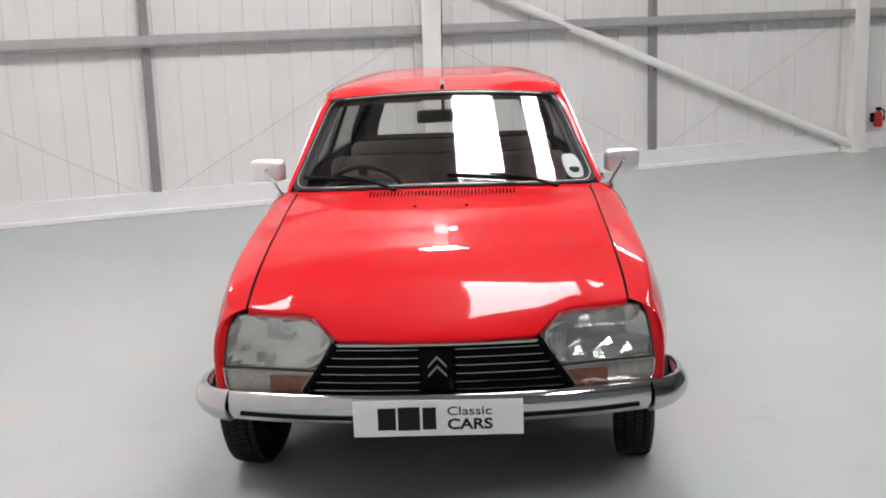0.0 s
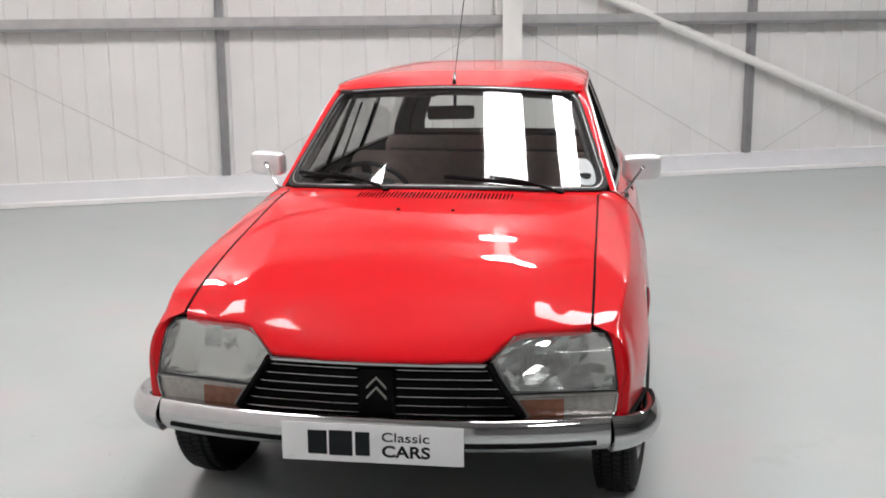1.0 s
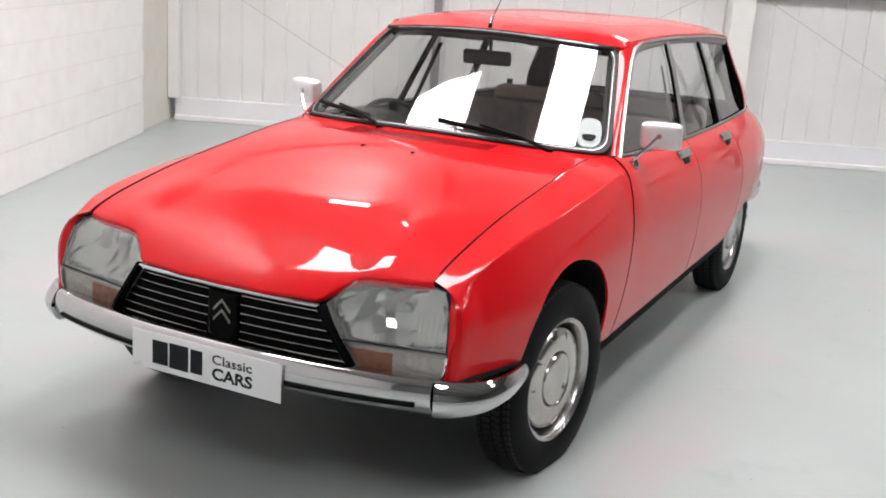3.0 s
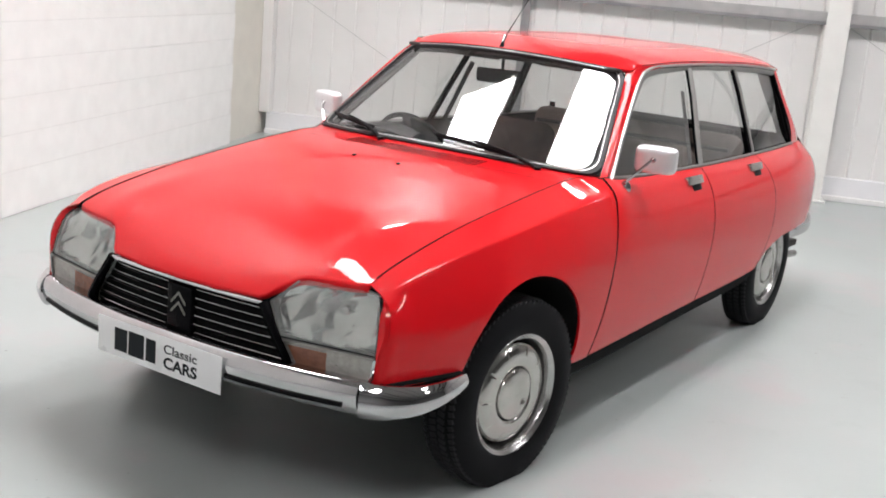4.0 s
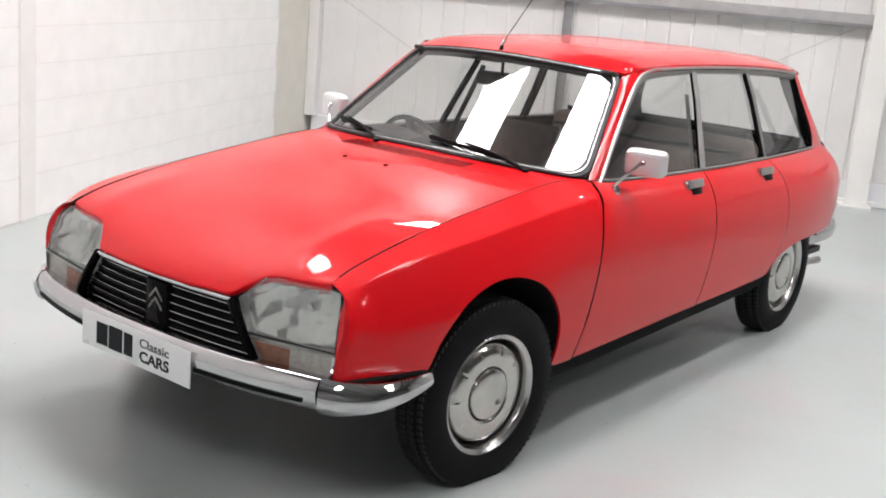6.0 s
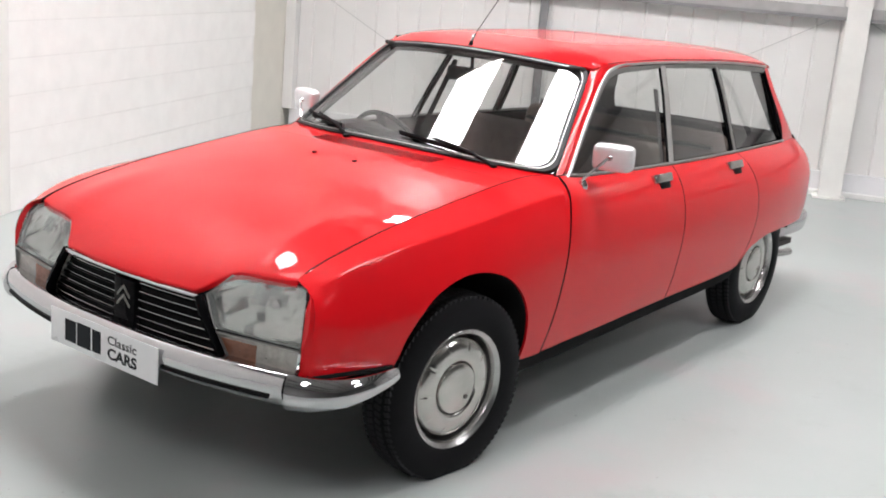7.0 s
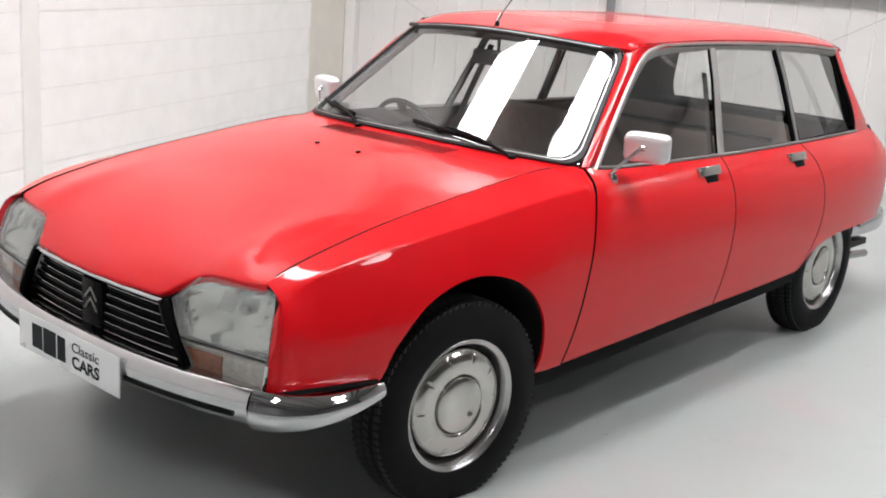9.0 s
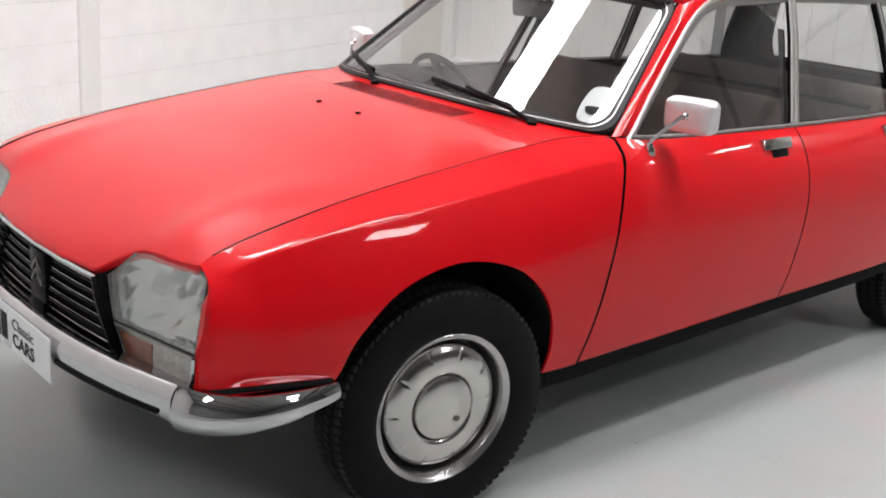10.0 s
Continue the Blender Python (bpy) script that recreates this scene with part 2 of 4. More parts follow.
# ---- the building ----
BU = Matrix.Rotation(radians(BUILD_TURN), 4, "Z")
U0, V1, H_CEIL = -2.55, 6.33, 5.2
U1, V0 = 16.0, -9.0


def placed(ob):
    """Lay a thing built in the building's own axes into the world."""
    ob.matrix_world = BU
    return ob


def structure(name, bm, material, label, smooth=False):
    return placed(tagged(obj(name, bm, material, None, "", smooth), label, name.split("_")[0], "", "structure"))


structure("floor", box(U0 - 0.3, U1 + 0.3, V0 - 0.3, V1 + 0.3, -0.2, 0.0), FLOORMAT, "smooth pale grey painted concrete floor with scuffs")
ceiling = structure("ceiling", box(U0 - 0.3, U1 + 0.3, V0 - 0.3, V1 + 0.3, H_CEIL, H_CEIL + 0.2), CEILDIM, "out-of-view roof lining, toned grey to cut fill light")
# closing walls out of view, toned dark to cut bounce and reflections
structure("wall_south", box(U0 - 0.3, U1 + 0.3, V0 - 0.3, V0, 0, H_CEIL), FARWALL, "unseen closing wall, toned dark grey to cut bounced light")
structure("wall_east", box(U1, U1 + 0.3, V0, V1 + 0.3, 0, H_CEIL), FARWALL, "unseen closing wall, toned dark grey to cut bounced light")

# back wall: ribbed liner sheet over a plinth
bm = bmesh.new()
prof = []
u = U0
while u < U1:
    for du, dv in ((0.0, 0.0), (0.176, 0.0), (0.182, 0.010), (0.194, 0.010), (0.200, 0.0)):
        prof.append((u + du, V1 + dv))
    u += 0.2
grid([[(a, b, z) for a, b in prof] for z in (0.19, H_CEIL)], bm=bm)
grid([[(a, V1 + 0.1, z) for a, b in prof[::40]] for z in (0.19, H_CEIL)], bm=bm)
structure("wall_north", bm, CLADDING, "white ribbed steel cladding wall of a warehouse")
structure("plinth_north", box(U0, U1, V1 - 0.05, V1 + 0.1, 0, 0.20, 0.006), DADO, "low white painted plinth under the cladding")
structure("trim_north", box(U0, U1, V1 - 0.085, V1 - 0.05, 0.0, 0.045, 0.006), SKIRT, "white painted kerb along the wall foot")


def girt(z):
    t = thing("wall_rail", "grey galvanised steel rail along the cladding", "rail", "cladding rails")
    part("web", box(U0, U1, V1 - 0.135, V1 - 0.012, z + 0.09, z + 0.10), GALV, t, "", False)
    part("flange", box(U0, U1, V1 - 0.14, V1 - 0.134, z + 0.022, z + 0.10), GALVPALE, t, "", False)
    part("return", box(U0, U1, V1 - 0.132, V1 - 0.128, z - 0.005, z + 0.022), GALV, t, "", False)
    part("lip", box(U0, U1, V1 - 0.127, V1 - 0.02, z - 0.006, z), GALV, t, "", False)
    placed(t)


for z in (1.455, 3.3):
    girt(z)


def post(uc):
    t = thing("wall_post", "slim grey galvanised steel post on the cladding", "post", "cladding posts")
    part("web", box(uc - 0.032, uc + 0.032, V1 - 0.07, V1 - 0.05, 0.20, H_CEIL, 0.003), GALV, t, "", False)
    part("flange", box(uc - 0.039, uc - 0.032, V1 - 0.09, V1 - 0.002, 0.20, H_CEIL), GALV, t, "", False)
    placed(t)


POSTS = (-0.225, 4.83, 9.9)
for uc in POSTS:
    post(uc)


def column(uc, v, foot=True):
    t = thing("steel_column", "white painted steel I-section column", "column", "main columns")
    w, d = 0.092, 0.22
    part("front_flange", box(uc - w, uc + w, v, v + 0.014, 0, H_CEIL, 0.002), WHITESTEEL, t, "", False)
    part("rear_flange", box(uc - w, uc + w, v + d - 0.014, v + d, 0, H_CEIL, 0.002), WHITESTEEL, t, "", False)
    part("web", box(uc - 0.006, uc + 0.006, v + 0.013, v + d - 0.013, 0, H_CEIL), WHITESTEEL, t, "", False)
    part("base_plate", box(uc - 0.13, uc + 0.13, v - 0.03, v + d + 0.0, 0.0, 0.02, 0.002), WHITESTEEL, t, "", False)
    placed(t)


COL_V = V1 - 0.24
for uc in (2.335, 7.335, 12.3):
    column(uc, COL_V)

# diagonal tube brace
t = thing("brace_tube", "white painted round steel brace tube", "brace")
part("tube", sweep([(7.33, V1 - 0.10, 0.078), (2.36, V1 - 0.10, 2.085)], 0.045, 0.045, 18), WHITESTEEL, t)
part("end_plate", box(7.20, 7.33, V1 - 0.11, V1 - 0.09, 0.0, 0.16, 0.003), WHITESTEEL, t)
placed(t)


def tie(a, b):
    t = thing("tie_rod", "thin dull steel tie rod across the cladding", "rod", "tie rods")
    part("rod", sweep([a, b], 0.0027, 0.0027, 6), WIRE, t)
    placed(t)


for uc in POSTS[:2]:
    for s in (-1, 1):
        tie((uc + s * 0.16, V1 - 0.03, 0.205), (uc + s * 2.47, V1 - 0.03, 1.50))

# fire extinguisher by the far column
t = thing("fire_extinguisher", "small red fire extinguisher hung beside the column", "extinguisher")
part("cylinder", lathe([(0.33, 0.0), (0.33, 0.04), (0.35, 0.047), (0.46, 0.047), (0.50, 0.03), (0.515, 0.02), (0.515, 0.0)], 20, "z", centre=(7.72, 6.22, -0.085)), EXTRED, t)
part("valve", box(7.697, 7.743, 6.195, 6.245, 0.43, 0.465, 0.006), BLACK, t)
part("hose", sweep(smooth_path([(7.74, 6.22, 0.45), (7.78, 6.20, 0.415), (7.78, 6.20, 0.315)], 5), 0.01, 0.01, 8), BLACK, t)
part("bracket", box(7.70, 7.74, 6.262, 6.335, 0.295, 0.395, 0.003), BLACK, t)
placed(t)

# roof: purlins, rooflights and bay lamps
def purlin(v):
    t = thing("purlin", "grey steel purlin under the roof lining", "purlin", "roof purlins")
    part("web", box(U0, U1, v - 0.004, v + 0.004, H_CEIL - 0.2, H_CEIL), DARKSTEEL, t, "", False)
    part("flange", box(U0, U1, v - 0.004, v + 0.065, H_CEIL - 0.208, H_CEIL - 0.2), DARKSTEEL, t, "", False)
    placed(t)


for v in (-7.0, -5.2, -3.0, -1.8, 2.75, 3.7, 4.65, 5.8):
    purlin(v)


def rooflight(uc, vc, w, length):
    t = thing("rooflight", "translucent rooflight sheet lit by daylight, some added as fill", "rooflight", "rooflights")
    part("sheet", box(-w / 2, w / 2, -length / 2, length / 2, -0.02, -0.004), SKYLIGHT, t, "", False)
    for y in (-length / 2, length / 2):
        part("end_bar", box(-w / 2 - 0.02, w / 2 + 0.02, y - 0.02, y + 0.02, -0.03, -0.003), WHITESTEEL, t, "", False)
    t.matrix_world = BU @ pose(uc, vc, H_CEIL, 0, 0, -20)


# sheets at u 6.6 and v -5.4 are added fill, for east side and nose
for uc, vc, w, length in ((-1.72, 1.36, 1.0, 1.32), (1.02, 1.0, 0.98, 1.9), (2.80, 1.0, 0.56, 1.9), (6.6, 0.9, 0.9, 1.3), (9.6, 0.9, 0.9, 1.3), (0.6, -5.4, 0.9, 1.9)):
    rooflight(uc, vc, w, length)


def bay_lamp(uc, v):
    t = thing("bay_lamp", "bright white square bay lamp under the roof", "lamp", "bay lamps")
    part("casing", box(uc - 0.26, uc + 0.26, v - 0.20, v + 0.20, H_CEIL - 0.30, H_CEIL - 0.25, 0.01), WHITESTEEL, t, "", False)
    part("diffuser", box(uc - 0.24, uc + 0.24, v - 0.18, v + 0.18, H_CEIL - 0.315, H_CEIL - 0.301), LAMPGLOW, t, "", False)
    for du in (-0.15, 0.15):
        part("hanger", sweep([(uc + du, v, H_CEIL - 0.26), (uc + du, v, H_CEIL)], 0.006, 0.006, 6), GALV, t)
    placed(t)


for uc in (-1.42, 2.3, 5.9):
    bay_lamp(uc, 5.95)

# block wall
bm = box(U0 - 0.25, U0 - 0.005, V0, 5.42, 0, H_CEIL)
wall_west = structure("wall_west", bm, MORTAR, "white painted blockwork wall with level joints")
structure("corner_wall", box(U0 - 0.25, U0 - 0.05, 5.424, V1 + 0.1, 0, H_CEIL), CREAM, "cream painted return at the wall corner")
structure("corner_trim", box(U0 - 0.046, U0 + 0.05, V1 - 0.12, V1 - 0.004, 0.20, H_CEIL, 0.003), CLADDING, "white folded steel flashing where the walls meet")
t = thing("wall_stanchion", "white painted steel upright set flush in the blockwork", "column")
part("face", box(U0 - 0.2, U0 + 0.004, 1.858, 1.990, 0, H_CEIL, 0.003), WHITESTEEL, t, "", False)
for v in (1.849, 1.991):
    part("edge_bead", box(U0 - 0.2, U0 + 0.002, v, v + 0.008, 0, H_CEIL, 0.001), MORTAR, t, "", False)
placed(t)


# ---- the car ----
# The car's nose points along -y; front axle at y = 0, rear axle at y = 2.55.
LEVELS = (0.0, 0.15, 0.35, 0.55, 0.70, 0.80, 0.87, 0.91, 0.95, 1.0)
STATIONS = {  # half widths from the lower edge up to the top edge of the side
    -0.652: (0.660, 0.676, 0.688, 0.694, 0.696, 0.692, 0.685, 0.678, 0.666, 0.600),
    -0.641: (0.676, 0.693, 0.707, 0.715, 0.717, 0.713, 0.704, 0.693, 0.677, 0.606),
    -0.60: (0.684, 0.702, 0.717, 0.725, 0.726, 0.720, 0.709, 0.698, 0.679, 0.611),
    -0.45: (0.70, 0.72, 0.735, 0.744, 0.744, 0.738, 0.728, 0.718, 0.700, 0.612),
    -0.30: (0.735, 0.75, 0.765, 0.773, 0.771, 0.763, 0.748, 0.734, 0.704, 0.611),
    0.0: (0.76, 0.78, 0.794, 0.800, 0.795, 0.781, 0.756, 0.724, 0.676, 0.609),
    0.30: (0.757, 0.78, 0.797, 0.803, 0.796, 0.779, 0.748, 0.718, 0.674, 0.605),
    0.55: (0.755, 0.78, 0.797, 0.802, 0.794, 0.779, 0.754, 0.732, 0.697, 0.610),
    0.66: (0.755, 0.78, 0.797, 0.802, 0.793, 0.778, 0.758, 0.742, 0.718, 0.664),
    0.75: (0.755, 0.78, 0.797, 0.802, 0.793, 0.778, 0.759, 0.743, 0.721, 0.676),
    1.50: (0.755, 0.78, 0.797, 0.802, 0.793, 0.778, 0.759, 0.744, 0.726, 0.694),
    2.20: (0.752, 0.775, 0.790, 0.795, 0.786, 0.770, 0.750, 0.735, 0.714, 0.680),
    2.55: (0.740, 0.762, 0.777, 0.783, 0.775, 0.758, 0.736, 0.718, 0.695, 0.660),
    2.90: (0.705, 0.728, 0.747, 0.755, 0.749, 0.732, 0.710, 0.690, 0.666, 0.630),
    3.10: (0.672, 0.697, 0.718, 0.729, 0.724, 0.707, 0.683, 0.662, 0.637, 0.600),
    3.25: (0.625, 0.652, 0.676, 0.690, 0.688, 0.672, 0.648, 0.626, 0.600, 0.562),
    3.34: (0.565, 0.590, 0.615, 0.632, 0.632, 0.618, 0.594, 0.572, 0.546, 0.510),
}
TOP = hermite((-0.652, -0.605, -0.49, -0.37, -0.25, -0.10, 0.02, 0.19, 0.31, 0.52, 0.66, 0.75, 1.5, 2.2, 2.9, 3.34),
              (0.702, 0.730, 0.770, 0.797, 0.822, 0.846, 0.862, 0.884, 0.899, 0.916, 0.916, 0.903, 0.889, 0.883, 0.877, 0.865))


def eased(f, lo, wide):
    """f with its small ripples ironed out behind y = lo, ever less towards the screen."""
    known = {}

    def g(y):
        key = round(y, 5)
        if key not in known:
            w = wide * min(max((y - lo) / 0.16, 0.0), 1.0) * min(max((0.60 - y) / 0.2, 0.0), 1.0)
            known[key] = sum(f(y + w * k / 5) * (6 - abs(k)) for k in range(-5, 6)) / 36
        return known[key]
    return g


TOP = eased(TOP, -0.60, 0.11)
FINE = tuple(np.linspace(0, 0.8, 9)) + tuple(np.linspace(0.81, 1.0, 90))
CREASE = hermite((-0.60, -0.45, -0.30, -0.15, 0.08, 0.30, 0.55), (0.718, 0.766, 0.791, 0.805, 0.826, 0.848, 0.868))  # height of the wing's crease
CREASE_X = hermite((-0.60, -0.40, -0.20, 0.0, 0.30, 0.55), (0.677, 0.704, 0.717, 0.723, 0.725, 0.724))
MAXW = hermite((-0.60, -0.45, -0.30, 0.0, 0.30, 0.55), (0.726, 0.757, 0.780, 0.803, 0.803, 0.802))


CREASE, CREASE_X, MAXW = eased(CREASE, -0.56, 0.11), eased(CREASE_X, -0.56, 0.11), eased(MAXW, -0.58, 0.11)


def wing_x(y, z):
    """Half width at the front wing: a flat top, a crease and a swelling side."""
    zc, xc, w, top = CREASE(y), CREASE_X(y), MAXW(y), TOP(y)
    if z >= zc:
        return lerp(xc, 0.610, ((z - zc) / max(top - zc, 1e-4)) ** 1.08)
    if z >= 0.56:
        return w - (w - xc) * ((z - 0.56) / (zc - 0.56)) ** lerp(1.7, 2.6, min(max(y / 0.55, 0), 1))
    return w - 0.042 * ((0.56 - z) / 0.31) ** 1.8


SOFT = [(k * 0.0005, (8 - abs(k)) / 64) for k in range(-7, 8)]


def station(y):
    if y < -0.599 or y > 0.56:
        return [hermite(LEVELS, STATIONS[y])(f) for f in FINE]
    out = []
    for f in FINE:
        z = lerp(0.25, TOP(y), f)
        out.append(sum(wk * wing_x(y, min(z + d, TOP(y))) for d, wk in SOFT) if f < 1 else 0.610)
    return out


_ys = sorted([y for y in STATIONS if y < -0.5 or y > 0.56] + [round(-0.54 + 0.0545 * k, 4) for k in range(21)])
_tab = {y: station(y) for y in _ys}
_cols = [hermite(_ys, [_tab[y][k] for y in _ys]) for k in range(len(FINE))]


def side_x(y, z):
    """Half width of the body at y and height z, below the belt."""
    top = TOP(y)
    f = min(max((z - 0.25) / (top - 0.25), 0.0), 1.0)
    k = min(int(np.searchsorted(FINE, f, side="right")) - 1, len(FINE) - 2)
    t = (f - FINE[k]) / (FINE[k + 1] - FINE[k])
    if f < 0.8:
        lo, hi = max(k - 2, 0), min(k + 4, len(FINE))
        return hermite(FINE[lo:hi], [c(y) for c in _cols[lo:hi]])(f)
    return lerp(_cols[k](y), _cols[k + 1](y), t)


def taper(y):
    return 0.0 if y < 1.5 else 0.033 * (y - 1.5) ** 2


def glass_x(y, z):
    """Half width at the side windows."""
    return 0.69 - 0.378 * (z - 0.9) - taper(y) - 0.022 * (max(0.0, 1.5 - y) / 0.8) ** 1.5 - 0.25 * max(z - 1.2, 0) ** 1.5


SILL = hermite((0.33, 0.46, 1.42, 2.15, 2.28, 2.55, 2.9, 3.2, 3.34), (0.318, 0.318, 0.338, 0.352, 0.43, 0.468, 0.46, 0.455, 0.455))
DOOR_A = hermite((0.25, 0.313, 0.634, 0.80, 0.91), (0.44, 0.464, 0.544, 0.594, 0.648))
DOOR_B = hermite((0.25, 0.338, 0.637, 0.80, 0.91), (1.40, 1.425, 1.481, 1.495, 1.502))
DOOR_C = hermite((0.25, 0.36, 0.47, 0.60, 0.72, 0.80, 0.91), (2.09, 2.165, 2.255, 2.295, 2.29, 2.265, 2.19))
TAIL = hermite((0.35, 0.455, 0.60, 0.73, 0.80, 0.89), (3.26, 3.29, 3.335, 3.335, 3.30, 3.19))
GAP = 0.0032

car = thing("estate_car", "bright red classic estate car with chrome bumpers on painted floor", "car")


def side_patch(y0, y1, ztop, zbot, s, nu=26, nv=26, inset=0.0):
    rows = []
    for i in range(nv + 1):
        b = i / nv
        b = 1 - (1 - b) ** 1.6
        row = []
        for j in range(nu + 1):
            a = j / nu
            yc = lerp(y0(0.6), y1(0.6), a)
            for _ in range(4):
                z = lerp(zbot(yc), ztop(yc), b)
                yc = lerp(y0(z), y1(z), a)
            row.append((s * (side_x(yc, z) - inset), yc, z))
        rows.append(row)
    return rows


ARCH = [(-0.352, 0.452), (-0.335, 0.475), (-0.297, 0.547), (-0.199, 0.634), (-0.063, 0.680), (0.075, 0.680), (0.213, 0.630), (0.310, 0.525), (0.344, 0.40), (0.330, 0.322)]


def resample(pts, n):
    pts = [Vector((p[0], p[1], 0)) for p in pts]
    d = [0]
    for a, b in zip(pts, pts[1:]):
        d.append(d[-1] + (b - a).length)
    out = []
    for k in range(n + 1):
        t = d[-1] * k / n
        i = max(i for i in range(len(d)) if d[i] <= t + 1e-9)
        i = min(i, len(pts) - 2)
        q = pts[i].lerp(pts[i + 1], (t - d[i]) / max(d[i + 1] - d[i], 1e-9))
        out.append((q.x, q.y))
    return out


def fender_rows(s):
    inner = resample([(p.x, p.y) for p in smooth_path([(a, b, 0) for a, b in ARCH], 8)], 90)
    front = resample([(-0.45, 0.456), (-0.652, 0.462)], 6)[:-1] + resample([(-0.652, 0.462), (-0.652, 0.56), (-0.633, 0.65), (-0.606, TOP(-0.606))], 14)[:-1]
    top = [(lerp(-0.606, 0.644, k / 50), 0) for k in range(50)]
    top = [(y, TOP(y) - 0.0005) for y, _ in top]
    back = [(DOOR_A(z) - GAP, z) for z in np.linspace(0.912, 0.318, 20)]
    outer = front + top + back + resample([(0.455, 0.318), (0.40, 0.318)], 4)
    n = len(outer) - 1
    inn = resample(inner, n)
    # share the arch out by the angle seen from the wheel's middle
    rows = []
    for k in range(81):
        b = (k / 80)
        b = 1 - (1 - b) ** 1.7
        row = []
        for (yo, zo), (yi, zi) in zip(outer, inn):
            y, z = lerp(yi, yo, b), lerp(zi, zo, b)
            row.append((s * side_x(y, z), y, z))
        rows.append(row)
    lip = [(x - s * 0.007, y, z) for x, y, z in rows[0]]
    lip2 = [(x - s * 0.004, y, z - 0.0) for x, y, z in rows[0]]
    return [lip, lip2] + rows


for s in (1, -1):
    thicken(part("front_wing", grid(fender_rows(s), s < 0), RED, car), 0.003)
    fd = part("front_door", grid(side_patch(lambda z: DOOR_A(z) + 0.0055, lambda z: DOOR_B(z) - GAP, lambda y: TOP(y) - 0.001, lambda y: SILL(y) + 0.004, s), s < 0), RED, car)
    rd = part("rear_door", grid(side_patch(lambda z: DOOR_B(z) + GAP, lambda z: DOOR_C(z) - GAP, lambda y: TOP(y) - 0.001, lambda y: SILL(y) + 0.004, s), s < 0), RED, car)
    rq = part("rear_wing", grid(side_patch(lambda z: DOOR_C(z) + GAP, TAIL, lambda y: TOP(y) - 0.001, lambda y: SILL(y) + 0.004, s, 34), s < 0), RED, car)
    for o in (fd, rd, rq):
        thicken(o, 0.004)
    # dark jambs behind the gaps
    part("door_jamb", grid(side_patch(lambda z: DOOR_A(z) - 0.03, lambda z: DOOR_A(z) + 0.03, lambda y: TOP(y) - 0.012, SILL, s, 4, 12, 0.014), s < 0), DARK, car)
    part("door_jamb", grid(side_patch(lambda z: DOOR_B(z) - 0.03, lambda z: DOOR_B(z) + 0.03, lambda y: TOP(y) - 0.012, SILL, s, 4, 12, 0.014), s < 0), DARK, car)
    part("door_jamb", grid(side_patch(lambda z: DOOR_C(z) - 0.03, lambda z: DOOR_C(z) + 0.03, lambda y: TOP(y) - 0.012, SILL, s, 4, 12, 0.014), s < 0), DARK, car)
    # black sill under the doors
    rows = [[(s * (side_x(y, 0.32) + dx), y, SILL(y) + dz) for y in np.linspace(0.335, 2.17, 24)] for dx, dz in ((-0.05, 0.01), (-0.010, 0.006), (-0.008, -0.03), (-0.02, -0.058), (-0.09, -0.07))]
    part("sill", grid(rows, s > 0), DARK, car, "black sill strip under the doors")
    # wheel housings
    rows = []
    for r in np.linspace(0.0, 1.0, 6):
        rows.append([(s * lerp(side_x(0.36 * math.cos(a), max(0.33, 0.35 + 0.34 * math.sin(a))) - 0.008, 0.42, r), 0.005 + 0.352 * math.cos(a), 0.35 + 0.34 * math.sin(a)) for a in np.linspace(-0.2, math.pi - 0.25, 30)])
    rows.append([(s * 0.42, 0.005, 0.33)] * 30)
    part("wheel_housing", grid(rows), DARK, car)
    rows = []
    for r in np.linspace(0.0, 1.0, 4):
        rows.append([(s * lerp(0.735, 0.42, r), 2.55 + 0.36 * math.cos(a), 0.34 + 0.34 * math.sin(a)) for a in np.linspace(0.3, math.pi - 0.3, 26)])
    rows.append([(s * 0.42, 2.55, 0.33)] * 26)
    part("wheel_housing", grid(rows), DARK, car)

# bonnet
BON_SIDE = hermite((-0.74, -0.70, -0.65, -0.61, -0.58, -0.49, -0.37, -0.25, -0.10, 0.02, 0.19, 0.31, 0.52, 0.70), (0.555, 0.615, 0.690, 0.722, 0.738, 0.770, 0.797, 0.822, 0.846, 0.862, 0.884, 0.899, 0.916, 0.918))
BON_MID = hermite((-0.74, -0.73, -0.70, -0.65, -0.58, -0.50, -0.40, -0.20, 0.0, 0.184, 0.35, 0.50, 0.70), (0.630, 0.645, 0.671, 0.700, 0.733, 0.767, 0.799, 0.847, 0.885, 0.914, 0.932, 0.938, 0.938))


BON_SIDE, BON_MID = eased(BON_SIDE, -0.60, 0.11), eased(BON_MID, -0.66, 0.12)


def swell(y):
    w = (y + 0.43) / (0.36 if y > -0.43 else 0.305)
    return 0.013 * math.cos(0.5 * math.pi * min(max(w, -1.0), 1.0)) ** 2


def bonnet_z(x, y):
    a = min(abs(x) / 0.608, 1.0)
    crown = 0.012 * math.exp(-((abs(x) - 0.45) / 0.075) ** 2) * min(max((-0.16 - y) / 0.34, 0), 1) * min(max((y + 0.68) / 0.12, 0), 1)
    return BON_MID(y) + (BON_SIDE(y) - BON_MID(y)) * a ** 2.2 + crown + swell(y) * (1 - a ** 3)


def bonnet_front(x):
    x = abs(x)
    return float(np.interp(x, (0, 0.15, 0.312, 0.35, 0.395, 0.43, 0.50, 0.56, 0.61), (-0.733, -0.729, -0.712, -0.672, -0.632, -0.626, -0.617, -0.607, -0.594)))


def bonnet_rear(x):
    return 0.335 + 0.10 * (abs(x) / 0.6) ** 2


